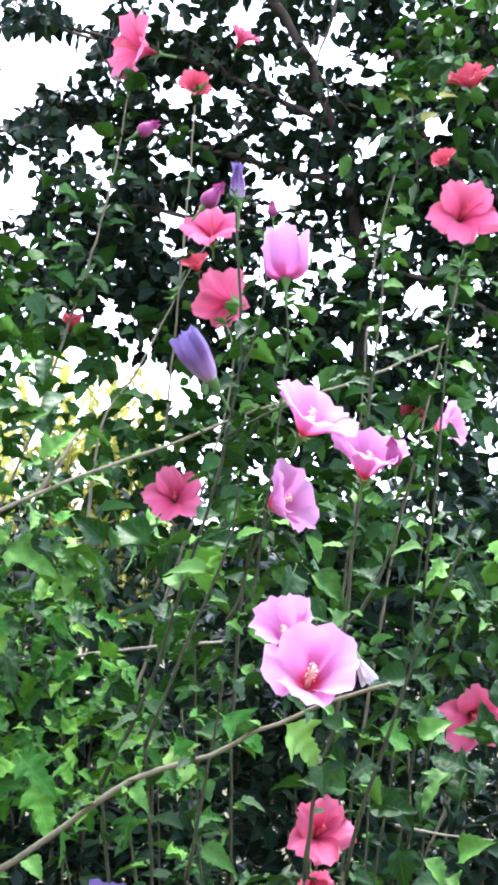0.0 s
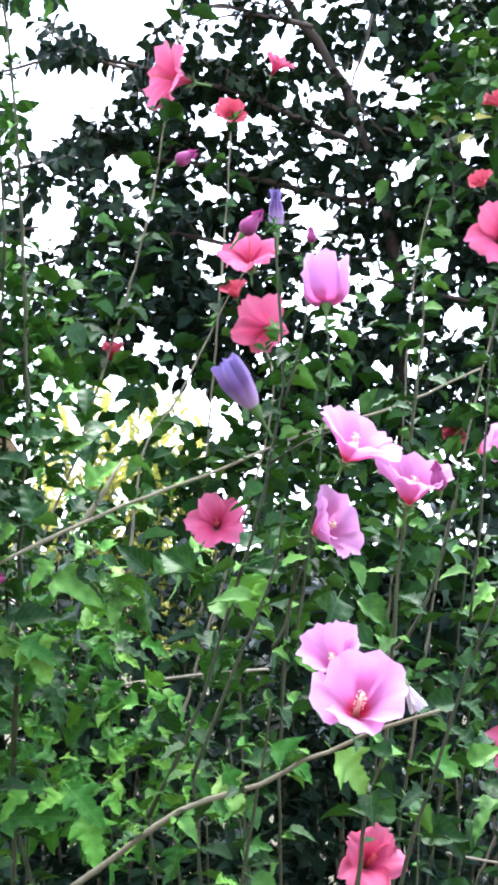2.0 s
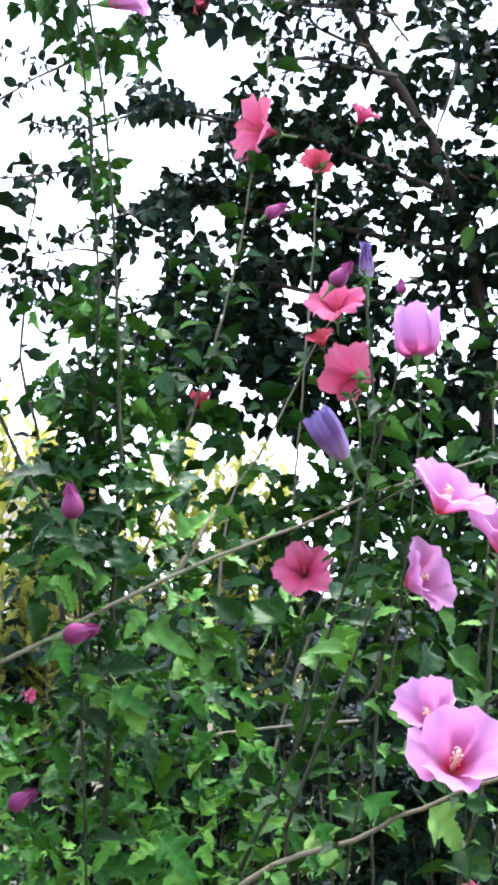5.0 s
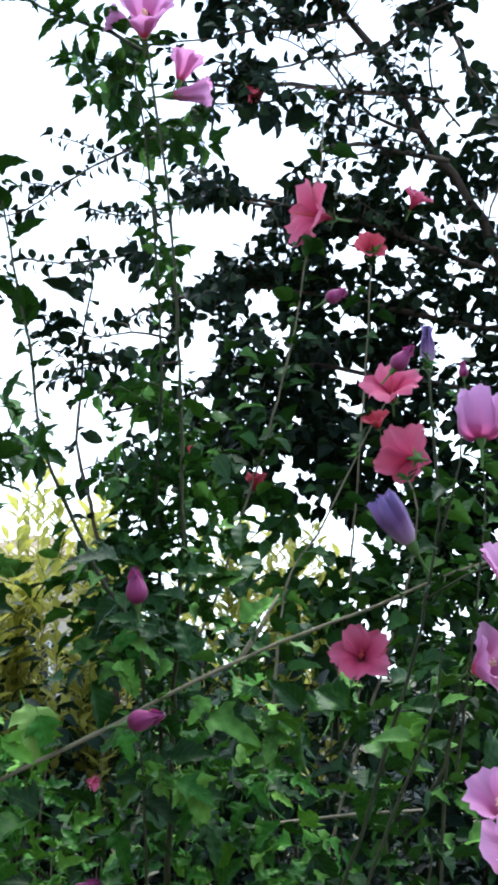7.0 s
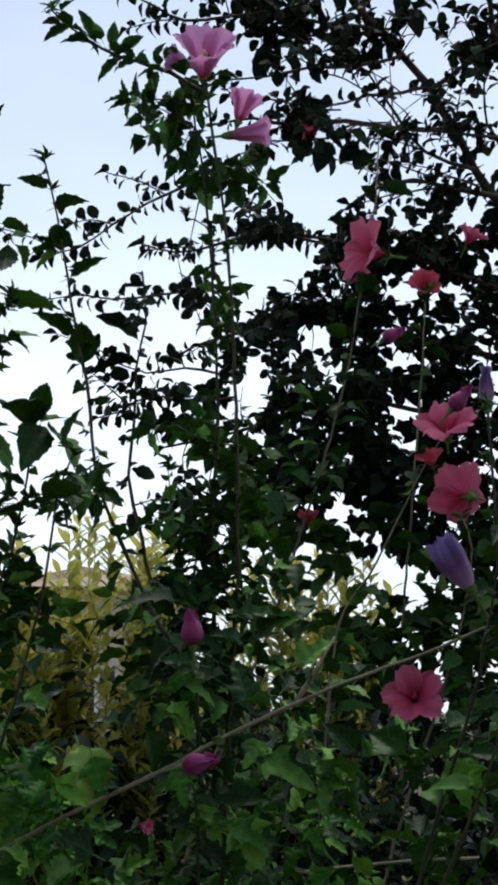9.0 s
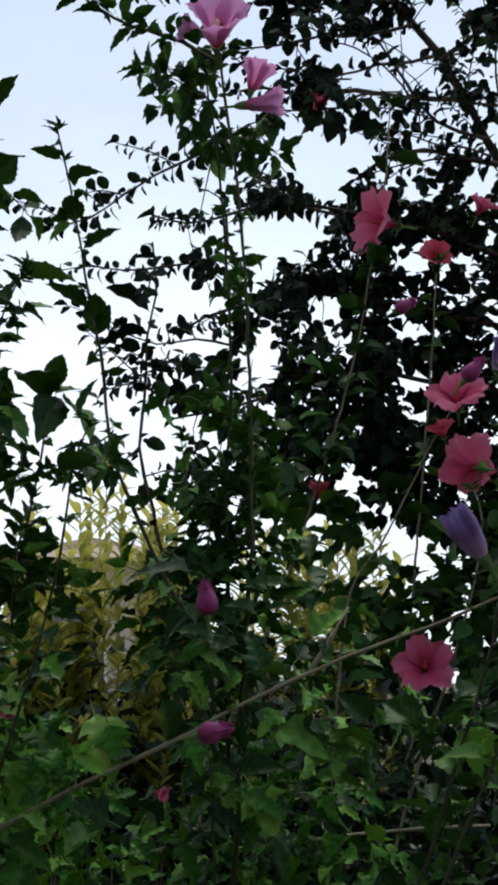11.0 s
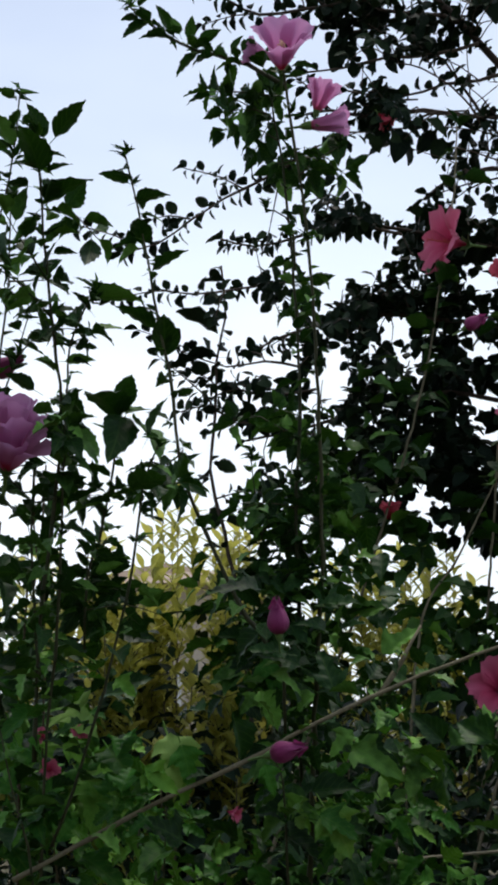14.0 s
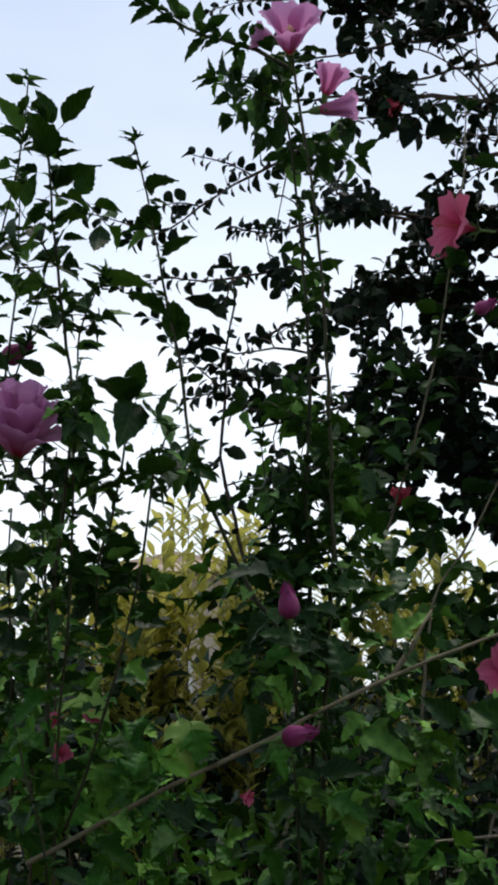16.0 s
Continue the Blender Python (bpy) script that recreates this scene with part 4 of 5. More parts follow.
left_cane([(-0.365, 1.504, 1.876), (-0.369, 1.52, 1.797), (-0.367, 1.535, 1.724), (-0.362, 1.554, 1.632)], 0.005)
left_cane([(-0.384, 1.462, 1.574), (-0.372, 1.477, 1.506), (-0.354, 1.491, 1.444), (-0.349, 1.504, 1.382)], 0.004)
left_cane([(-0.369, 1.467, 2.054), (-0.379, 1.473, 2.021), (-0.39, 1.479, 1.988), (-0.404, 1.486, 1.949)], 0.003)
for at, way, size, opening, kind, roll in [
    ((-0.374, 1.412, 1.856), (0.2, -0.52, 0.8), 0.066, 42, "pink", 0.3),
    ((-0.374, 1.41, 1.86), (0.18, -0.48, 0.84), 0.075, 25, "pink", 0.9),
    ((-0.373, 1.408, 1.864), (0.18, -0.4, 0.9), 0.08, 10, "pink", 0.5),
    ((-0.425, 1.525, 1.881), (-0.3, -0.3, 0.9), 0.05, 25, "pink", 0.3),
    ((-0.421, 1.503, 1.993), (0.85, -0.2, 0.35), 0.055, 13, "magenta", 0.3),
]:
    flower(left_shrub, at, way, size, opening, kind, roll=roll)

for pts in (
    [(-0.409, 1.660, 1.630), (-0.398, 1.660, 1.731), (-0.390, 1.660, 1.820), (-0.386, 1.660, 1.910)],
    [(-0.384, 1.680, 1.631), (-0.393, 1.680, 1.748), (-0.404, 1.680, 1.838), (-0.408, 1.680, 1.929)],
    [(-0.454, 1.720, 1.632), (-0.463, 1.720, 1.737), (-0.460, 1.720, 1.844)],
):
    line = cane(left_shrub, [(-0.36 + 0.3 * (pts[0][0] + 0.36), 1.62, 0)] + pts, 0.0042, 0.0026, BARK_STEM, rng, "old_stem", 0.04)
    leafy(ls, line, rng, 0.05, 0.05, start=0.7, tuft=2)
for centre, radii in [
    ((-0.441, 1.720, 1.707), (0.05, 0.06, 0.05)), ((-0.446, 1.720, 1.632), (0.06, 0.06, 0.05)), ((-0.458, 1.720, 1.783), (0.04, 0.06, 0.04)), ((-0.355, 1.720, 1.624), (0.05, 0.06, 0.04)), ((-0.421, 1.720, 1.566), (0.06, 0.06, 0.04)), ((-0.454, 1.720, 1.523), (0.05, 0.06, 0.05)),
]:
    mass(ls, rng, centre, radii, 20, 0.05, 0.5, 0.7)

# red hibiscus behind
rng = random.Random(23)
red_shrub = thing("red_hibiscus", (0.42, 2.72, 0), "tall hibiscus with coral-red flowers and glossy toothed leaves", "shrub")
rd = Leaves(red_shrub, RED_BLADES, LEAF_RED, 285)
rd.openings = OPENINGS + ROOM


def red_cane(pts, r):
    """A leafy cane of the red hibiscus, from low to high."""
    line = cane(red_shrub, pts, r, r * 0.6, BARK_GREY, rng)
    rooted(red_shrub, pts[0], r, BARK_GREEN, rd)
    leafy(rd, line, rng, 0.038, 0.07, tuft=2, shade_side=0.25)
    leaf_tuft(rd, line[-1], rng, 0.03, 6)


red_cane([(-0.167, 2.749, 1.243), (-0.097, 2.749, 1.451), (-0.025, 2.747, 1.650), (0.036, 2.746, 1.794), (0.085, 2.745, 1.950), (0.134, 2.744, 2.097), (0.178, 2.744, 2.244), (0.210, 2.743, 2.382), (0.230, 2.743, 2.507), (0.240, 2.742, 2.570)], 0.006)
red_cane([(0.722, 2.725, 1.131), (0.753, 2.716, 1.310), (0.785, 2.707, 1.490), (0.829, 2.697, 1.670), (0.873, 2.688, 1.853), (0.926, 2.677, 2.048), (0.949, 2.671, 2.171)], 0.006)
red_cane([(0.205, 2.713, 1.122), (0.266, 2.708, 1.317), (0.316, 2.704, 1.468), (0.377, 2.699, 1.643), (0.428, 2.694, 1.809), (0.448, 2.691, 1.940), (0.431, 2.691, 2.000)], 0.006)
red_cane([(0.284, 2.760, 1.436), (0.311, 2.755, 1.516), (0.326, 2.752, 1.584)], 0.005)
red_cane([(0.849, 2.665, 0.904), (0.899, 2.661, 1.018), (0.936, 2.658, 1.146)], 0.005)
red_cane([(0.296, 2.810, 1.628), (0.317, 2.799, 1.831), (0.338, 2.787, 2.049), (0.362, 2.773, 2.299), (0.378, 2.761, 2.516)], 0.005)
red_cane([(0.229, 2.739, 2.496), (0.259, 2.741, 2.655), (0.272, 2.742, 2.763), (0.279, 2.743, 2.887)], 0.0045)
red_cane([(0.676, 2.723, 1.371), (0.709, 2.718, 1.611), (0.730, 2.713, 1.854), (0.745, 2.710, 2.025), (0.771, 2.706, 2.199), (0.811, 2.702, 2.348)], 0.005)
red_cane([(0.13, 2.62, 1.5), (0.164, 2.640, 1.772), (0.230, 2.660, 1.876), (0.293, 2.680, 1.995), (0.345, 2.700, 2.095), (0.392, 2.720, 2.171)], 0.005)
red_cane([(0.42, 1.9, 0.9), (0.415, 1.8, 1.05), (0.409, 1.735, 1.14)], 0.004)
red_cane([(-0.35, 1.75, 1.2), (-0.352, 1.66, 1.36), (-0.357, 1.605, 1.5)], 0.003)
for k in range(5):
    x = rng.uniform(-0.4, 0.5)
    line = cane(red_shrub, [(0.42 + x * 0.2, 2.72, 0), (0.42 + x * 0.8, 2.74, 0.8), (0.42 + x * 1.15, 2.76 + rng.uniform(-0.1, 0.1), rng.uniform(1.4, 1.7))], 0.007, 0.004, BARK_GREEN, rng)
    leafy(rd, line, rng, 0.05, 0.06, start=0.5, tuft=2)
yellowed = Leaves(red_shrub, RED_BLADES, LEAF_GOLD, 9)
for base, tip in [((0.806, 2.686, 2.507), (0.840, 2.685, 2.499)), ((0.904, 2.682, 2.505), (0.946, 2.680, 2.518)), ((0.865, 2.684, 2.453), (0.894, 2.683, 2.477))]:
    leaf_from(yellowed, base, tip, rng, 0.6, 1.0, (0, 1))
for at, way, size, opening, kind, roll in [
    ((0.288, 2.728, 2.592), (-0.92, -0.4, 0.0), 0.112, 58, "coral", 0.2),
    ((0.376, 2.789, 2.524), (0.0, -0.85, 0.4), 0.056, 42, "red", 0.2),
    ((0.473, 2.784, 2.632), (0.3, -0.4, 0.7), 0.056, 40, "coral", 0.2),
    ((0.108, 2.811, 2.948), (0.5, -0.1, -0.7), 0.044, 25, "red", 0.2),
    ((0.444, 2.652, 2.04), (-0.35, 0.75, 0.25), 0.094, 60, "coral", 0.5),
    ((0.402, 2.673, 2.166), (-0.1, -0.6, 0.6), 0.087, 60, "coral", 0.2),
    ((0.373, 2.690, 2.109), (-0.2, -0.3, 0.5), 0.044, 40, "red", 0.2),
    ((0.322, 2.702, 1.625), (-0.1, -0.92, 0.25), 0.086, 54, "coral", 0.3),
]:
    flower(red_shrub, at, way, size, opening, kind, roll=roll)
for at, way, size, opening, kind, roll in [
    ((0.938, 2.670, 2.226), (-0.05, -0.95, 0.2), 0.105, 62, "coral", 0.5),
    ((0.926, 2.628, 1.183), (-0.05, -0.98, -0.05), 0.103, 62, "coral", 0.1),
    ((0.994, 2.722, 2.533), (-0.3, -0.4, 0.7), 0.072, 50, "red", 0.1),
    ((0.933, 2.727, 2.366), (-0.3, -0.4, 0.4), 0.042, 35, "red", 0.1),
    ((0.408, 1.72, 1.156), (0.1, -0.8, 0.45), 0.066, 58, "coral", 0.7),
    ((0.408, 1.73, 1.104), (-0.1, -0.8, -0.3), 0.042, 60, "coral", 0.7),
    ((0.118, 2.764, 1.991), (-0.2, -0.3, 0.8), 0.040, 25, "red", 0.7),
    ((0.860, 2.738, 1.843), (-0.2, -0.3, -0.4), 0.047, 40, "red", 0.7),
]:
    flower(red_shrub, at, way, size, opening, kind, roll=roll)
for at, way, size, opening, kind, roll in [
    ((-0.357, 1.590, 1.520), (0.3, -0.7, 0.3), 0.021, 50, "coral", 0.7),
    ((-0.359, 1.590, 1.558), (-0.3, -0.6, 0.4), 0.018, 40, "coral", 0.7),
    ((-0.321, 1.590, 1.564), (0.3, -0.6, 0.3), 0.017, 35, "coral", 0.2),
    ((-0.140, 1.590, 1.476), (0.8, -0.3, -0.2), 0.019, 34, "coral", 0.7),
    ((0.107, 2.793, 1.991), (0.1, -0.3, 0.8), 0.045, 18, "red", 0.7),
    ((-0.020, 2.787, 2.057), (-0.3, -0.3, 0.6), 0.039, 20, "red", 0.7),
]:
    flower(red_shrub, at, way, size, opening, kind, roll=roll)

# tree behind the shrubs, its backlit darkness carried by the leaf colour
rng = random.Random(37)
tree = thing("tree", (0.95, 3.45, 0), "garden tree with arching grey-brown branches, leaves coloured dark as if backlit", "tree")
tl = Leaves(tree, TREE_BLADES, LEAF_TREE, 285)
tl.openings = OPENINGS
cane(tree, [(0.95, 3.45, -0.05), (0.93, 3.42, 0.8), (0.9, 3.4, 1.5), (0.865, 3.282, 2.274), (0.821, 3.204, 2.494)], 0.04, 0.013, BARK_TREE, rng, "trunk", 0.08)


def bough(pts, r0, r1, gap):
    """A tree branch with its leaves and side twigs."""
    line = cane(tree, pts, r0, r1, BARK_TREE, rng, "branch", 0.05)
    if r0 < 0.009:
        paired(tl, line, rng, max(gap, 0.026 if pts[0][2] > 2.9 else 0.019), 0.031, 0.05)
    else:
        leafy(tl, line, rng, gap * 1.2, 0.038, start=0.05, shade_side=0.2)
    # side twigs
    for k in range(2, len(line) - 1, 3):
        way = Vector(line[k] - line[k - 1]).normalized()
        out = (way + Vector((rng.uniform(-1, 1), rng.uniform(-0.8, 0.8), rng.uniform(-0.6, 1)))).normalized()
        a = Vector(line[k])
        twig = cane(tree, [tuple(a), tuple(a + out * 0.06 + Vector((0, 0, 0.01))), tuple(a + out * rng.uniform(0.1, 0.2))], 0.002, 0.001, BARK_TREE, rng, "twig", 0.05)
        paired(tl, twig, rng, 0.018, 0.029, 0.15)


bough([(0.858, 3.273, 2.316), (0.824, 3.215, 2.497), (0.768, 3.17, 2.635), (0.708, 3.138, 2.73), (0.635, 3.1, 2.842), (0.554, 3.065, 2.942), (0.496, 3.034, 3.034), (0.437, 3.002, 3.126), (0.365, 2.974, 3.204), (0.279, 2.942, 3.293), (0.208, 2.91, 3.383), (0.138, 2.863, 3.523)], 0.0135, 0.007, 0.05)
bough([(0.486, 2.973, 3.006), (0.346, 2.972, 3.011), (0.221, 2.968, 3.026), (0.082, 2.97, 3.017), (-0.001, 2.967, 3.033), (-0.064, 2.968, 3.026)], 0.006, 0.003, 0.013)
bough([(0.36, 2.935, 3.183), (0.249, 2.94, 3.158), (0.138, 2.941, 3.155), (0.026, 2.945, 3.135), (-0.057, 2.947, 3.128)], 0.005, 0.002, 0.022)
bough([(0.611, 3.007, 2.842), (0.486, 3.003, 2.863), (0.388, 2.999, 2.883), (0.291, 3.003, 2.863), (0.221, 3.013, 2.815)], 0.006, 0.003, 0.03)
bough([(0.416, 2.951, 3.108), (0.36, 2.954, 3.094), (0.277, 2.955, 3.087), (0.166, 2.961, 3.06), (0.04, 2.957, 3.08)], 0.005, 0.002, 0.014)
bough([(0.541, 2.993, 2.91), (0.416, 2.984, 2.951), (0.346, 2.965, 3.04), (0.277, 2.944, 3.142), (0.221, 2.935, 3.183)], 0.005, 0.002, 0.03)
bough([(0.43, 2.952, 3.101), (0.527, 2.938, 3.169), (0.611, 2.929, 3.21), (0.722, 2.915, 3.278)], 0.006, 0.003, 0.014)
bough([(0.346, 2.929, 3.21), (0.277, 2.921, 3.251), (0.166, 2.918, 3.264), (0.054, 2.915, 3.278), (-0.029, 2.924, 3.237)], 0.006, 0.003, 0.012)
leafy(tl, cane(tree, [(-0.197, 2.950, 1.539), (-0.222, 2.940, 1.813), (-0.260, 2.930, 1.991), (-0.292, 2.920, 2.133), (-0.279, 2.910, 2.251), (-0.274, 2.900, 2.382), (-0.254, 2.890, 2.489), (-0.264, 2.880, 2.610)], 0.0055, 0.002, BARK_TREE, rng, "branch", 0.05), rng, 0.04, 0.05, start=0.1, tuft=1, shade_side=0.2)
for base, tip in [
    ((-0.154, 2.880, 2.466), (-0.225, 2.870, 2.439)), ((-0.217, 2.880, 2.414), (-0.240, 2.870, 2.381)), ((-0.272, 2.880, 2.445), (-0.348, 2.870, 2.501)), ((-0.272, 2.880, 2.388), (-0.352, 2.870, 2.400)), ((-0.293, 2.880, 2.389), (-0.298, 2.870, 2.434)), ((-0.250, 2.880, 2.566), (-0.285, 2.870, 2.594)),
]:
    leaf_from(tl, base, tip, rng, rng.uniform(-0.35, 0.1), 1.0, (0, 1, 2))
bough([(0.105, 2.880, 3.281), (-0.060, 2.880, 3.258), (-0.173, 2.880, 3.248), (-0.240, 2.880, 3.285), (-0.310, 2.880, 3.323), (-0.384, 2.880, 3.369)], 0.004, 0.0015, 0.022)
bough([(0.106, 2.900, 3.293), (-0.004, 2.900, 3.322), (-0.088, 2.900, 3.351), (-0.158, 2.900, 3.404)], 0.004, 0.0015, 0.022)
bough([(0.745, 3.161, 2.6), (0.601, 3.149, 2.657), (0.458, 3.137, 2.713), (0.286, 3.128, 2.755), (0.142, 3.122, 2.783), (-0.001, 3.118, 2.804)], 0.008, 0.003, 0.012)
bough([(0.773, 3.191, 2.46), (0.601, 3.185, 2.488), (0.429, 3.176, 2.53), (0.257, 3.17, 2.558), (0.085, 3.167, 2.572), (-0.059, 3.173, 2.544), (-0.202, 3.185, 2.488)], 0.008, 0.003, 0.014)
bough([(0.802, 3.221, 2.32), (0.63, 3.221, 2.32), (0.458, 3.215, 2.348), (0.286, 3.209, 2.376), (0.113, 3.215, 2.348), (-0.03, 3.224, 2.306), (-0.231, 3.233, 2.264)], 0.008, 0.003, 0.014)
bough([(0.166, 3.031, 2.733), (0.026, 3.025, 2.761), (-0.085, 3.031, 2.733), (-0.196, 3.035, 2.713), (-0.28, 3.031, 2.733)], 0.004, 0.002, 0.02)
bough([(-0.037, 2.805, 2.867), (-0.116, 2.81, 2.816), (-0.169, 2.812, 2.79), (-0.247, 2.815, 2.752), (-0.326, 2.82, 2.701), (-0.405, 2.825, 2.65), (-0.49, 2.825, 2.625)], 0.004, 0.0015, 0.018)
bough([(-0.159, 2.861, 2.554), (-0.251, 2.858, 2.541), (-0.329, 2.855, 2.533), (-0.4, 2.847, 2.544)], 0.003, 0.0015, 0.02)
bough([(-0.046, 2.918, 2.318), (-0.15, 2.913, 2.305), (-0.228, 2.905, 2.318), (-0.287, 2.905, 2.299)], 0.003, 0.0015, 0.016)
bough([(-0.047, 2.939, 2.215), (-0.151, 2.929, 2.228), (-0.229, 2.92, 2.248), (-0.307, 2.908, 2.28), (-0.359, 2.907, 2.267)], 0.003, 0.0015, 0.016)
bough([(-0.084, 2.905, 2.369), (-0.162, 2.897, 2.382), (-0.253, 2.893, 2.369), (-0.357, 2.879, 2.405)], 0.003, 0.0015, 0.022)
bough([(1.301, 3.1, 2.301), (1.159, 3.113, 2.431), (1.017, 3.129, 2.533), (0.875, 3.145, 2.62), (0.733, 3.164, 2.664)], 0.01, 0.004, 0.014)
bough([(1.329, 3.115, 2.015), (1.187, 3.131, 2.102), (1.045, 3.147, 2.189), (0.904, 3.167, 2.219), (0.79, 3.182, 2.263)], 0.009, 0.004, 0.014)
bough([(1.017, 3.129, 2.533), (0.96, 3.128, 2.677), (0.917, 3.125, 2.82), (0.903, 3.116, 2.992)], 0.007, 0.003, 0.014)
bough([(1.301, 3.1, 2.301), (1.215, 3.097, 2.545), (1.158, 3.091, 2.761), (1.144, 3.078, 2.99)], 0.012, 0.006, 0.014)
bough([(0.583, 2.892, 3.387), (0.583, 2.921, 3.251), (0.639, 2.95, 3.115), (0.694, 2.978, 2.978)], 0.007, 0.003, 0.014)
bough([(0.604, 2.931, 2.964), (0.56, 2.93, 2.968), (0.437, 2.927, 2.98), (0.355, 2.926, 2.984), (0.245, 2.923, 2.997), (0.136, 2.919, 3.017)], 0.0035, 0.0015, 0.03)
bough([(0.569, 3.007, 2.845), (0.499, 3.003, 2.865), (0.416, 3.003, 2.863), (0.333, 3.006, 2.849), (0.249, 3.011, 2.826)], 0.004, 0.0015, 0.035)
bough([(0.548, 3.002, 2.87), (0.486, 2.997, 2.89), (0.416, 2.995, 2.899), (0.346, 2.99, 2.924), (0.291, 2.987, 2.938)], 0.003, 0.0015, 0.03)
bough([(0.355, 2.929, 2.97), (0.334, 2.921, 3.01), (0.286, 2.91, 3.061), (0.218, 2.901, 3.104), (0.163, 2.898, 3.118)], 0.003, 0.0015, 0.05)
bough([(0.67, 2.875, 3.225), (0.574, 2.884, 3.185), (0.505, 2.892, 3.144), (0.451, 2.911, 3.057)], 0.003, 0.0015, 0.05)
bough([(0.639, 2.99, 2.924), (0.583, 2.976, 2.992), (0.562, 2.961, 3.06), (0.569, 2.938, 3.169), (0.597, 2.915, 3.278)], 0.0035, 0.0015, 0.04)
bough([(0.891, 3.03, 2.782), (0.932, 3.031, 2.671), (0.953, 3.037, 2.532), (0.96, 3.046, 2.393)], 0.006, 0.003, 0.04)
bough([(0.767, 3.042, 2.894), (0.74, 3.054, 2.784), (0.712, 3.064, 2.7), (0.795, 3.058, 2.589)], 0.004, 0.002, 0.05)
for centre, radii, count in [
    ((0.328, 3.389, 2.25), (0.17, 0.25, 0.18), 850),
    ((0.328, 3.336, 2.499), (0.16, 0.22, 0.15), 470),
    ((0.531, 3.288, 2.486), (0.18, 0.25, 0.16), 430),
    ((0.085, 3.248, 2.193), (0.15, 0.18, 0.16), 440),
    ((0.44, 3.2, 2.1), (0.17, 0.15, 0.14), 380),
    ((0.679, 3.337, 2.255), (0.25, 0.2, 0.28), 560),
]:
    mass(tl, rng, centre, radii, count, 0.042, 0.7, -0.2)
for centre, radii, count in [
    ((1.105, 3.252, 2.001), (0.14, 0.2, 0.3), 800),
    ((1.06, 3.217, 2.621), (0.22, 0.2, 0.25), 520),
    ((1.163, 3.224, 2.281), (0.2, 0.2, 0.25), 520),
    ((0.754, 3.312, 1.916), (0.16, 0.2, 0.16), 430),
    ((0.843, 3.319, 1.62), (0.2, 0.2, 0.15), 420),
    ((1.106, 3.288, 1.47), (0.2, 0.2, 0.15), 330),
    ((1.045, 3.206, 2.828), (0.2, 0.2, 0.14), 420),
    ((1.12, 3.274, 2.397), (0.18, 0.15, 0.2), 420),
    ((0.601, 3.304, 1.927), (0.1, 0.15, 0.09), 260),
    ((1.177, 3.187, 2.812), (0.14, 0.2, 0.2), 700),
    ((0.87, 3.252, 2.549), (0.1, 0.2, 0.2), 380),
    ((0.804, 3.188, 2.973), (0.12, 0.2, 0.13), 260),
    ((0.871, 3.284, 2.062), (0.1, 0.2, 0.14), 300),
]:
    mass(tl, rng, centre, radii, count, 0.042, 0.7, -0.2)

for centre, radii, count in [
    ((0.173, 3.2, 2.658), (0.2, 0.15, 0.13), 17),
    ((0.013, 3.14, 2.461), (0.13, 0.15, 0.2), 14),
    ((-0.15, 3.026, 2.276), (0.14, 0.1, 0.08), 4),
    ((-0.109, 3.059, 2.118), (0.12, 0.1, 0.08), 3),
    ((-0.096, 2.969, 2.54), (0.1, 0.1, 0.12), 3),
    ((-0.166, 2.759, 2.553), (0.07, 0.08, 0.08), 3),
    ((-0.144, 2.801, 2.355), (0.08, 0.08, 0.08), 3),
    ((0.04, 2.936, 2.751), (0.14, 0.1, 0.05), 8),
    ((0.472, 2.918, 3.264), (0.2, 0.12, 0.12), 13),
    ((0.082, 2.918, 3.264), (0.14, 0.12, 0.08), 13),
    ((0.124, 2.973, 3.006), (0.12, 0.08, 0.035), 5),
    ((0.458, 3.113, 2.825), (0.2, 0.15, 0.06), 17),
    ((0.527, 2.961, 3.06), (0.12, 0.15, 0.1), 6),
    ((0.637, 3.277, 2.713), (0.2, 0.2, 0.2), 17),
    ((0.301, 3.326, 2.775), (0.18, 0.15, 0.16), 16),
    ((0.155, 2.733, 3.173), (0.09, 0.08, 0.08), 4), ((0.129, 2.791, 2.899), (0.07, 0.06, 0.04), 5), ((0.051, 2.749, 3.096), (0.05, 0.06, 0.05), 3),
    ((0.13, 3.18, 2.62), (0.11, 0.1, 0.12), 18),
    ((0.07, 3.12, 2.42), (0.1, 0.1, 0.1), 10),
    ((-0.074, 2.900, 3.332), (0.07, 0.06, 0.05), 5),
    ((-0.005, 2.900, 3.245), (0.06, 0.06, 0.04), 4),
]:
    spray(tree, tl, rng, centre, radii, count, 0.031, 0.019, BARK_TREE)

# hanging clumps of broad leaves
tl.openings = ()
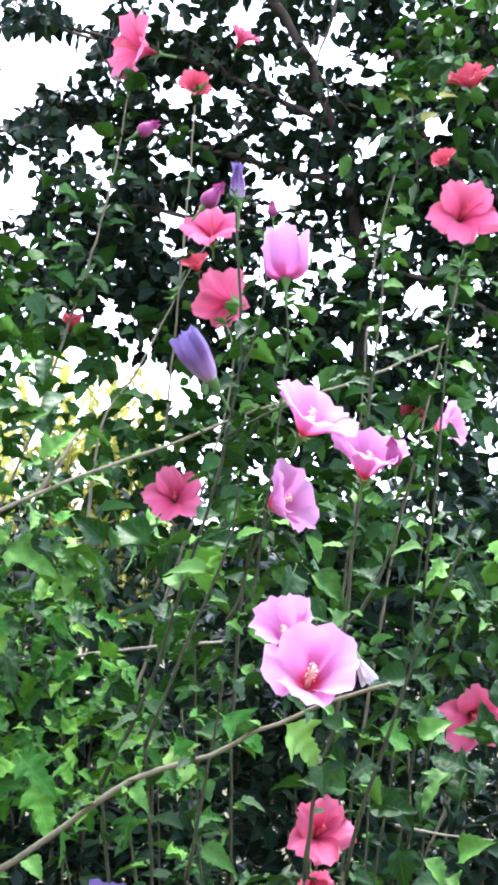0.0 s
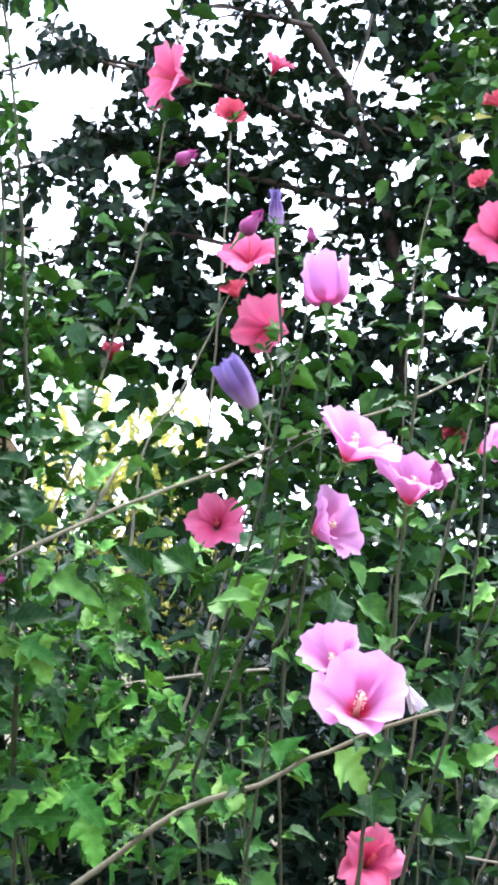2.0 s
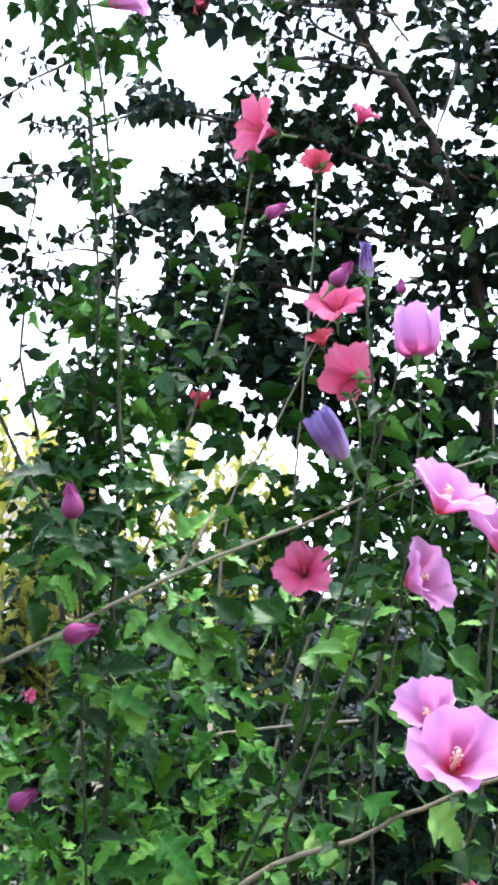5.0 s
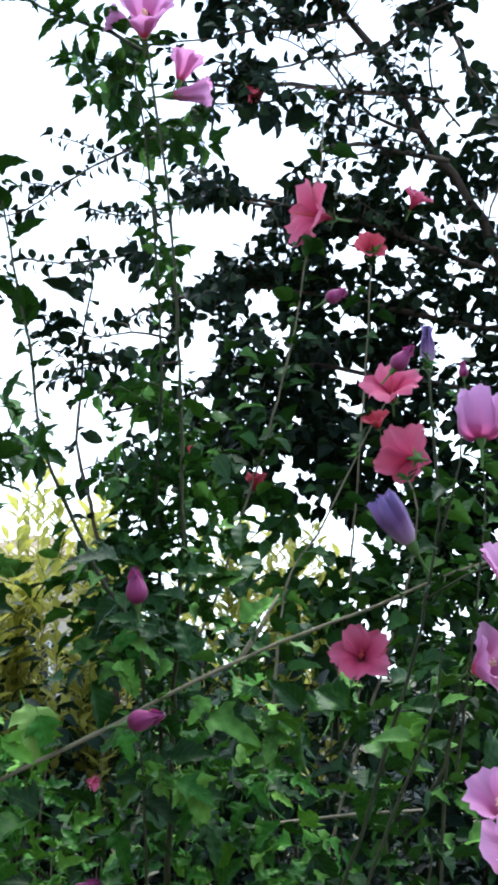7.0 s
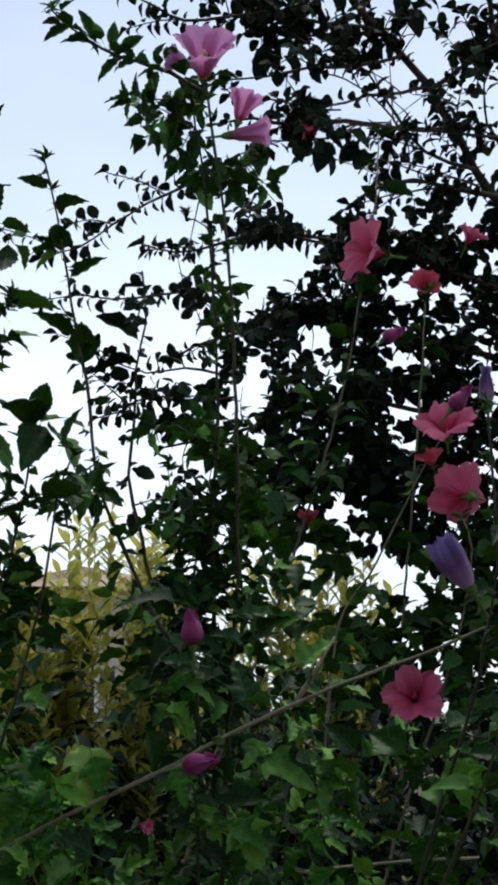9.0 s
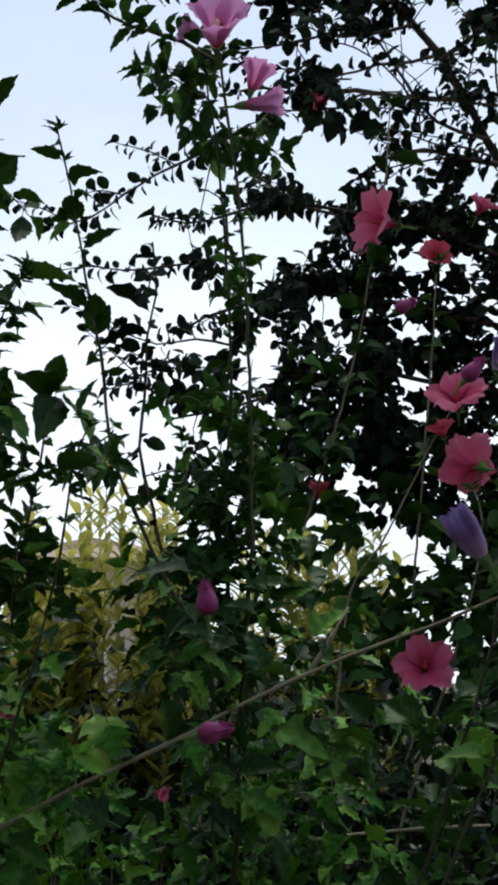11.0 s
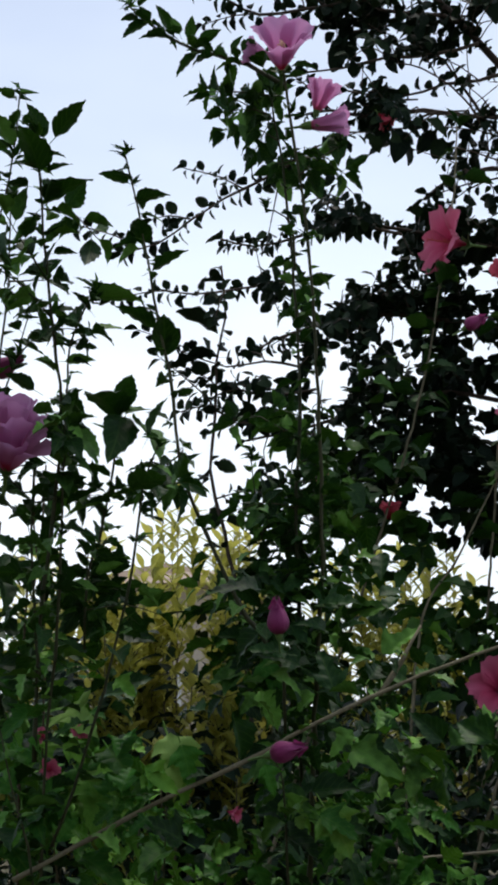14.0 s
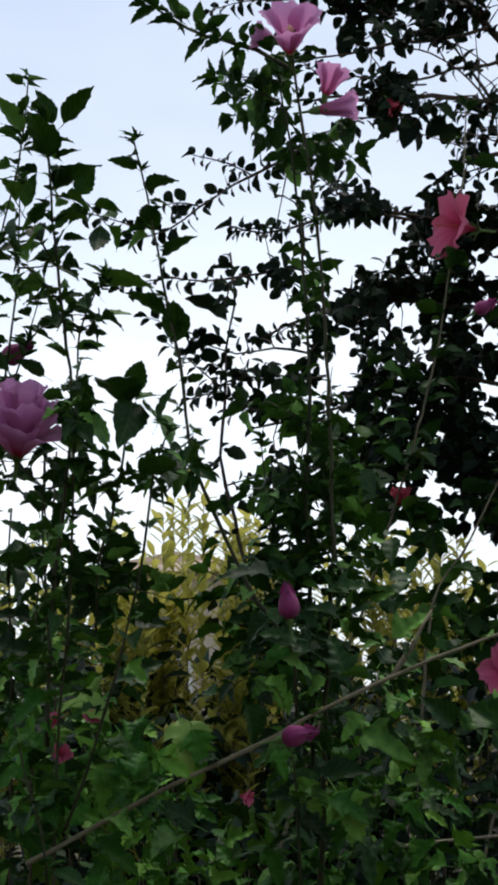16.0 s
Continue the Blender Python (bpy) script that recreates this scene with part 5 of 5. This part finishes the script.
for centre, r in [
    ((0.091, 2.950, 3.315), 0.034), ((0.192, 2.950, 3.242), 0.040), ((0.057, 2.950, 3.194), 0.040), ((0.302, 2.950, 3.221), 0.024),
    ((0.132, 2.950, 2.937), 0.030), ((0.016, 2.950, 2.940), 0.024), ((0.110, 2.950, 3.005), 0.034), ((0.216, 2.950, 2.961), 0.040),
    ((-0.004, 2.950, 3.325), 0.027), ((0.179, 2.950, 3.355), 0.030), ((0.333, 2.950, 3.319), 0.035),
]:
    for k in range(5):
        p = Vector(centre) + Vector((rng.uniform(-r, r) * 1.5, rng.uniform(-r, r), rng.uniform(-0.5 * r, r)))
        way = Vector((rng.uniform(-0.8, 0.8), rng.uniform(-0.6, 0.6), rng.uniform(-1.2, 0.1)))
        tl.add(placed(p, way, (rng.uniform(-0.5, 0.5), -0.8, 0.6), r * rng.uniform(1.2, 1.9)), rng)
    twig = Vector(centre) + Vector((0, 0, r))
    cane(tree, [tuple(twig), tuple(twig + Vector((r, 0.01, r * 0.4))), tuple(twig + Vector((r * 3, 0.03, r * 0.7)))], 0.003, 0.002, BARK_TREE, rng, "twig", 0.04)

# golden-leaved shrubs


def golden(place, spread, stems, top, singles, label):
    ob = thing("golden_shrub", place, label, "shrub", "golden shrubs")
    got = Leaves(ob, GOLD_BLADES, LEAF_GOLD, singles)
    px, py, _ = place
    for k in range(stems):
        x = rng.uniform(-spread, spread)
        h = top - 0.16 * (x / spread) ** 2 - rng.uniform(0, 0.24)
        y = py + rng.uniform(-0.18, 0.18)
        line = cane(ob, [(px + x * 0.2, py, 0), (px + x * 0.75, y, 0.9), (px + x, y, h)], 0.006, 0.0016, BARK_GREY, rng, "stem", 0.1)
        sprig(got, line, rng, 0.012, 0.057, 0.66)
        for side in range(4):
            a = Vector([float(v) for v in line[int(len(line) * rng.uniform(0.68, 0.9))]])
            tip = a + Vector((rng.uniform(-0.08, 0.08), rng.uniform(-0.08, 0.08), rng.uniform(0.07, 0.14)))
            sprig(got, cane(ob, [tuple(a), tuple(tip)], 0.002, 0.001, BARK_GREEN, rng, "side_shoot", 0.04), rng, 0.010, 0.046, 0.15)
    got.finish()


golden((-0.38, 3.2, 0), 0.21, 36, 2.12, 270, "shrub with narrow yellow-green leaves on upright stems")
golden((-0.7, 3.35, 0), 0.21, 26, 2.05, 220, "lower shrub with narrow olive-yellow leaves among thin stems")
golden((0.15, 3.65, 0), 0.26, 30, 2.1, 220, "smaller shrub with yellow-green leaves behind the hedge")

# hedge of low foliage under and behind
rng = random.Random(51)
hedge = thing("hedge", (0.2, 3.2, 0), "dense hedge of small green leaves, coloured dark for the shaded gaps", "hedge")
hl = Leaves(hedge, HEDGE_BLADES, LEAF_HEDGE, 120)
for k in range(46):
    x = rng.uniform(-1.0, 1.35)
    line = cane(hedge, [(0.2 + x * 0.8, 3.2, 0), (0.2 + x, 3.2 + rng.uniform(-0.2, 0.2), 0.8), (0.2 + x + rng.uniform(-0.1, 0.1), 3.2 + rng.uniform(-0.25, 0.25), rng.uniform(1.45, 1.68))], 0.01, 0.003, BARK_GREY, rng, "stem", 0.12)
    leafy(hl, line, rng, 0.03, 0.06, start=0.25, tuft=2)
for k in range(150):
    x = -1.1 + 2.6 * (k + rng.random()) / 150
    mass(hl, rng, (0.2 + x, 3.25 + rng.uniform(-0.25, 0.25), rng.uniform(0.35, 1.62)), (0.2, 0.2, 0.14), 110, 0.06)

far_hedge = thing("hedge", (0.4, 5.2, 0), "clipped boundary hedge closing the garden, in the same shade-darkened leaf colour", "hedge")
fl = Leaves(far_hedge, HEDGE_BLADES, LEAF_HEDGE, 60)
for k in range(170):
    x = -2.4 + 5.4 * (k + rng.random()) / 170
    mass(fl, rng, (x, 5.2 + rng.uniform(-0.25, 0.25), rng.uniform(0.15, 1.6)), (0.25, 0.2, 0.2), 60, 0.11)
for k in range(20):
    x = -2.2 + 0.26 * k
    cane(far_hedge, [(x, 5.2, -0.03), (x + 0.03, 5.2, 0.6), (x, 5.22, 1.5)], 0.02, 0.008, BARK_GREY, rng, "stem", 0.2)
fl.finish()

low_plants = thing("lobed_leaf_plant", (-0.1, 1.85, 0), "bushy plant with pale green deeply lobed leaves", "plant")
pl = Leaves(low_plants, LOBED_BLADES, LEAF_PALE, 250)
pl.openings = ROOM
for base, tip in [
    ((-0.033, 1.923, 1.449), (-0.002, 1.884, 1.391)), ((0.028, 1.628, 1.291), (0.06, 1.607, 1.263)), ((0.042, 1.629, 1.258), (0.065, 1.601, 1.212)),
    ((-0.108, 1.879, 1.449), (-0.056, 1.843, 1.458)), ((-0.064, 1.741, 1.237), (0.003, 1.694, 1.252)), ((0.141, 1.813, 1.364), (0.182, 1.791, 1.34)),
] + [
    ((0.216, 1.609, 1.311), (0.234, 1.59, 1.277)), ((0.265, 1.737, 1.537), (0.288, 1.708, 1.502)), ((-0.107, 1.824, 1.507), (-0.102, 1.805, 1.484)),
    ((-0.124, 1.835, 1.39), (-0.099, 1.816, 1.349)), ((-0.08, 1.882, 1.377), (-0.04, 1.861, 1.35)), ((-0.326, 1.628, 1.531), (-0.297, 1.61, 1.478)), ((-0.031, 1.612, 1.47), (0.014, 1.596, 1.452)), ((-0.196, 1.595, 1.552), (-0.179, 1.583, 1.509)),
    ((-0.096, 1.6, 1.529), (-0.084, 1.596, 1.5)), ((-0.051, 1.66, 1.486), (-0.081, 1.666, 1.458)), ((0.269, 1.801, 1.543), (0.294, 1.789, 1.506)),
]:
    leaf_from(pl, base, tip, rng, 0.6, 1.0, (0, 1))
# leaves of the same plant in the brighter, lit colour
lit_leaves = Leaves(low_plants, LOBED_BLADES, LEAF_LIT, 40)
for base, tip in [
    ((-0.011, 1.720, 1.466), (-0.002, 1.700, 1.419)), ((-0.324, 1.620, 1.514), (-0.292, 1.600, 1.464)), ((-0.075, 1.700, 1.488), (-0.056, 1.680, 1.453)),
    ((0.211, 1.620, 1.300), (0.236, 1.600, 1.268)), ((0.356, 1.620, 1.322), (0.400, 1.600, 1.276)),
    ((-0.316, 1.60, 1.521), (-0.287, 1.57, 1.471)), ((-0.213, 1.60, 1.564), (-0.188, 1.57, 1.514)), ((-0.338, 1.62, 1.595), (-0.315, 1.58, 1.580)), ((-0.024, 1.62, 1.478), (0.008, 1.59, 1.430)),
]:
    leaf_from(lit_leaves, base, tip, rng, 0.8, 1.1, (0, 1, 2))
for base, tip in [
    ((-0.220, 1.660, 1.560), (-0.196, 1.640, 1.514)), ((-0.309, 1.600, 1.513), (-0.287, 1.580, 1.470)), ((0.038, 1.660, 1.256), (0.065, 1.640, 1.198)),
    ((0.239, 1.700, 1.541), (0.273, 1.680, 1.493)), ((0.063, 1.660, 1.252), (0.043, 1.640, 1.222)), ((0.065, 1.800, 1.386), (0.087, 1.780, 1.357)),
    ((0.040, 1.660, 1.234), (0.067, 1.640, 1.203)), ((-0.081, 1.750, 1.476), (-0.047, 1.730, 1.450)), ((-0.103, 1.700, 1.616), (-0.081, 1.680, 1.581)),
    ((-0.100, 1.720, 1.659), (-0.078, 1.700, 1.615)), ((-0.209, 1.640, 1.546), (-0.193, 1.620, 1.486)), ((0.471, 1.600, 1.316), (0.514, 1.580, 1.297)),
    ((0.276, 1.620, 1.335), (0.321, 1.600, 1.305)),
    ((-0.367, 1.60, 1.501), (-0.346, 1.57, 1.468)), ((-0.380, 1.62, 1.595), (-0.410, 1.58, 1.578)), ((-0.288, 1.62, 1.547), (-0.258, 1.58, 1.525)),
    ((-0.405, 1.60, 1.437), (-0.372, 1.57, 1.416)), ((-0.314, 1.60, 1.422), (-0.267, 1.57, 1.405)), ((-0.400, 1.62, 1.530), (-0.425, 1.58, 1.500)),
]:
    leaf_from(pl, base, tip, rng, 0.7, 1.0, (0, 1, 2))
for k in range(8):
    x = rng.uniform(-0.45, 0.5)
    y = rng.uniform(-0.1, 0.3)
    line = cane(low_plants, [(-0.1 + x * 0.8, 1.85 + y, 0), (-0.1 + x, 1.85 + y, 0.7), (-0.1 + x + rng.uniform(-0.08, 0.08), 1.85 + y, rng.uniform(1.2, 1.52))], 0.004, 0.002, BARK_GREEN, rng, "stem", 0.1)
    leafy(pl, line, rng, 0.045, 0.05, start=0.5, shade_side=-0.5)
for centre, radii, count in [
    ((-0.102, 1.766, 1.717), (0.05, 0.05, 0.05), 50), ((-0.16, 1.836, 1.629), (0.05, 0.05, 0.04), 30), ((-0.058, 1.796, 1.787), (0.07, 0.05, 0.04), 50), ((-0.044, 1.839, 1.865), (0.06, 0.05, 0.05), 30),
    ((-0.095, 1.668, 2.395), (0.06, 0.05, 0.06), 52), ((-0.053, 1.689, 2.32), (0.05, 0.05, 0.04), 28), ((-0.04, 1.723, 2.159), (0.04, 0.05, 0.08), 16),
    ((-0.043, 1.765, 1.952), (0.06, 0.05, 0.1), 50), ((-0.223, 1.667, 1.874), (0.08, 0.05, 0.03), 28), ((-0.103, 1.782, 1.852), (0.06, 0.06, 0.05), 50),
]:
    spray(middle_shrub, ms, rng, centre, radii, count // 8, 0.034, 0.02, BARK_GREEN, 0.09)
for centre, radii, count in [
    ((-0.336, 1.41, 2.1), (0.012, 0.03, 0.1), 42), ((-0.322, 1.44, 1.92), (0.012, 0.03, 0.1), 28), ((-0.361, 1.42, 2.136), (0.03, 0.05, 0.08), 24), ((-0.363, 1.449, 1.994), (0.04, 0.05, 0.05), 20), ((-0.372, 1.515, 1.817), (0.06, 0.05, 0.04), 30),
    ((-0.258, 1.52, 1.83), (0.05, 0.05, 0.05), 40), ((-0.379, 1.583, 1.735), (0.1, 0.06, 0.08), 76), ((-0.268, 1.59, 1.735), (0.06, 0.06, 0.06), 40),
]:
    spray(left_shrub, ls, rng, centre, radii, count // 14, 0.036, 0.02, BARK_GREEN, 0.09)
# more leaves of the shrubs low down
for centre, radii, count in [
    ((-0.076, 1.646, 1.626), (0.04, 0.04, 0.03), 26), ((-0.013, 1.685, 1.606), (0.05, 0.04, 0.04), 34), ((-0.035, 1.664, 1.55), (0.05, 0.04, 0.03), 26),
    ((-0.05, 1.661, 1.462), (0.05, 0.04, 0.03), 26), ((0.029, 1.763, 1.49), (0.05, 0.05, 0.03), 22), ((0.07, 1.799, 1.576), (0.04, 0.05, 0.03), 18),
    ((0.128, 1.833, 1.427), (0.06, 0.05, 0.03), 26), ((-0.127, 1.666, 1.415), (0.06, 0.04, 0.03), 24), ((0.173, 1.867, 1.53), (0.05, 0.05, 0.03), 18),
]:
    mass(ms, rng, centre, radii, count // 2, 0.056, 0.6, 0.6, (5, 6, 1, 5))
for centre, radii in [
    ((-0.042, 1.800, 1.735), (0.035, 0.05, 0.035)), ((-0.065, 1.800, 1.666), (0.035, 0.05, 0.030)), ((-0.031, 1.800, 1.797), (0.030, 0.05, 0.030)), ((-0.112, 1.800, 1.755), (0.030, 0.05, 0.035)),
    ((-0.081, 1.800, 1.693), (0.035, 0.05, 0.035)), ((-0.034, 1.800, 1.723), (0.030, 0.05, 0.030)), ((-0.051, 1.800, 1.631), (0.040, 0.05, 0.030)),
    ((-0.119, 1.800, 1.681), (0.030, 0.05, 0.030)),
]:
    mass(ms, rng, centre, radii, 24, 0.046, 0.5, 0.1)
for centre, radii, count in [
    ((-0.385, 1.531, 1.49), (0.03, 0.04, 0.05), 24), ((-0.31, 1.586, 1.493), (0.05, 0.04, 0.03), 24), ((-0.257, 1.64, 1.497), (0.05, 0.04, 0.03), 20), ((-0.374, 1.61, 1.606), (0.05, 0.04, 0.04), 24),
    ((-0.282, 1.551, 1.426), (0.06, 0.04, 0.03), 22),
]:
    mass(pl, rng, centre, radii, count, 0.042, 0.6, 0.5)
for k in range(12):
    mass(rs, rng, (rng.uniform(0.2, 0.75), 1.8 + rng.uniform(-0.12, 0.3), rng.uniform(1.0, 1.55)), (0.045, 0.08, 0.05), 12, 0.058, 0.5, 0.7, (5, 6, 1, 3))
for k in range(7):
    mass(ms, rng, (rng.uniform(-0.12, 0.06), 1.9 + rng.uniform(-0.1, 0.3), rng.uniform(1.35, 1.66)), (0.045, 0.08, 0.04), 16, 0.046, 0.5, 0.2)
for k in range(10):
    mass(pl, rng, (rng.uniform(-0.34, 0.14), 1.9 + rng.uniform(-0.1, 0.3), rng.uniform(1.1, 1.5)), (0.05, 0.08, 0.045), 20, 0.044, 0.5, 0.6)
for k in range(12):
    mass(ls, rng, (rng.uniform(-0.6, -0.4), 1.78 + rng.uniform(-0.1, 0.2), rng.uniform(1.1, 1.62)), (0.05, 0.08, 0.05), 12, 0.058, 0.5, 0.8, (5, 6, 1))
for k in range(12):
    mass(pl, rng, (rng.uniform(-0.42, -0.2), 1.82 + rng.uniform(-0.1, 0.15), rng.uniform(1.1, 1.5)), (0.05, 0.08, 0.05), 20, 0.044, 0.5, 0.6)
for k in range(10):
    mass(rd, rng, (rng.uniform(0.0, 1.1), 2.72 + rng.uniform(-0.1, 0.2), rng.uniform(1.15, 1.72)), (0.12, 0.12, 0.1), 36, 0.052)
for centre, radii, count in [
    ((0.509, 2.833, 1.760), (0.08, 0.1, 0.06), 80), ((0.992, 2.692, 2.581), (0.09, 0.1, 0.16), 60), ((0.846, 2.728, 2.510), (0.08, 0.1, 0.1), 30), ((0.313, 2.837, 1.700), (0.12, 0.1, 0.06), 110), ((0.2, 2.773, 1.72), (0.07, 0.1, 0.05), 40), ((0.415, 2.854, 1.739), (0.1, 0.1, 0.07), 110), ((0.001, 2.734, 1.95), (0.1, 0.1, 0.05), 50), ((0.229, 2.788, 1.898), (0.1, 0.1, 0.05), 50),
    ((0.93, 2.78, 2.5), (0.14, 0.12, 0.22), 150), ((0.98, 2.8, 2.0), (0.12, 0.12, 0.2), 90),
    ((0.635, 2.751, 1.551), (0.14, 0.1, 0.1), 130), ((0.803, 2.713, 1.672), (0.1, 0.1, 0.1), 60),
    ((0.107, 2.763, 2.119), (0.1, 0.1, 0.16), 50), ((0.701, 2.682, 2.020), (0.16, 0.1, 0.2), 80), ((0.574, 2.719, 1.818), (0.1, 0.1, 0.09), 50), ((0.031, 2.754, 2.094), (0.1, 0.1, 0.1), 50),
]:
    mass(rd, rng, centre, radii, count, 0.06)
for k in range(8):
    mass(pl, rng, (rng.uniform(0.0, 0.22), 1.85 + rng.uniform(-0.1, 0.1), rng.uniform(1.12, 1.46)), (0.05, 0.07, 0.045), 20, 0.046, 0.5, 0.6)
for group in (rs, ms, ls, rd, tl, hl, pl):
    group.finish()


# dry cane caught in the shrubs
stick = thing("dry_cane", (0.1, 2.0, 1.3), "thin pale dry cane caught among the shrubs", "cane")
cane(stick, [(-0.064, 2.034, 1.356), (0.006, 2.027, 1.363), (0.127, 2.015, 1.379), (0.231, 2.004, 1.39), (0.326, 1.995, 1.395)], 0.0045, 0.004, BARK_PALE, rng, "cane", 0.06, 0.2)
cane(stick, [(0.589, 1.972, 1.111), (0.666, 1.961, 1.096), (0.761, 1.947, 1.083)], 0.0035, 0.003, BARK_PALE, rng, "cane", 0.06, 0.2)


# house beyond the garden
def box(lo, hi):
    (a, b, c), (d, e, f) = lo, hi
    v = [(a, b, c), (d, b, c), (d, e, c), (a, e, c), (a, b, f), (d, b, f), (d, e, f), (a, e, f)]
    return v, [(0, 3, 2, 1), (4, 5, 6, 7), (0, 1, 5, 4), (1, 2, 6, 5), (2, 3, 7, 6), (3, 0, 4, 7)]


def joined(name, boxes, material):
    V, F = [], []
    for lo, hi in boxes:
        v, f = box(lo, hi)
        F += [tuple(i + len(V) for i in q) for q in f]
        V += v
    return mesh_of(name, V, F, material, smooth=False)


house = thing("house", (-2.4, 16, 0), "low beige plastered house with a weathered tiled roof", "house")
part_of("wall", joined("wall", [((-0.75, 0, 0), (-0.5, 0.25, 3.1)), ((0.5, 0, 0), (1.3, 0.25, 3.1)), ((-0.5, 0, 0), (0.5, 0.25, 1.0)), ((-0.5, 0, 2.1), (0.5, 0.25, 3.1)),
                                ((-0.75, 0.25, 0), (-0.5, 5, 3.1)), ((1.05, 0.25, 0), (1.3, 5, 3.1)), ((-0.5, 4.75, 0), (1.05, 5, 3.1))], PLASTER), house)
rv = [(-0.95, -0.3, 3.1), (1.5, -0.3, 3.1), (1.5, 5.3, 3.1), (-0.95, 5.3, 3.1), (0.0, 2.0, 3.6), (0.5, 3.0, 3.6)]
part_of("roof", mesh_of("roof", rv, [(0, 1, 5, 4), (1, 2, 5), (2, 3, 4, 5), (3, 0, 4), (0, 3, 2, 1)], ROOF_TILE, smooth=False), house)
win = part_of("window", joined("window", [((-0.5, 0.05, 1.0), (-0.44, 0.12, 2.1)), ((0.44, 0.05, 1.0), (0.5, 0.12, 2.1)), ((-0.44, 0.05, 1.0), (0.44, 0.12, 1.06)), ((-0.44, 0.05, 2.04), (0.44, 0.12, 2.1)), ((-0.03, 0.05, 1.06), (0.03, 0.12, 2.04))], FRAME_WHITE), house)
for a, b in ((-0.44, -0.03), (0.03, 0.44)):
    part_of("pane", joined("pane", [((a, 0.08, 1.06), (b, 0.09, 2.04))], GLASS), win)
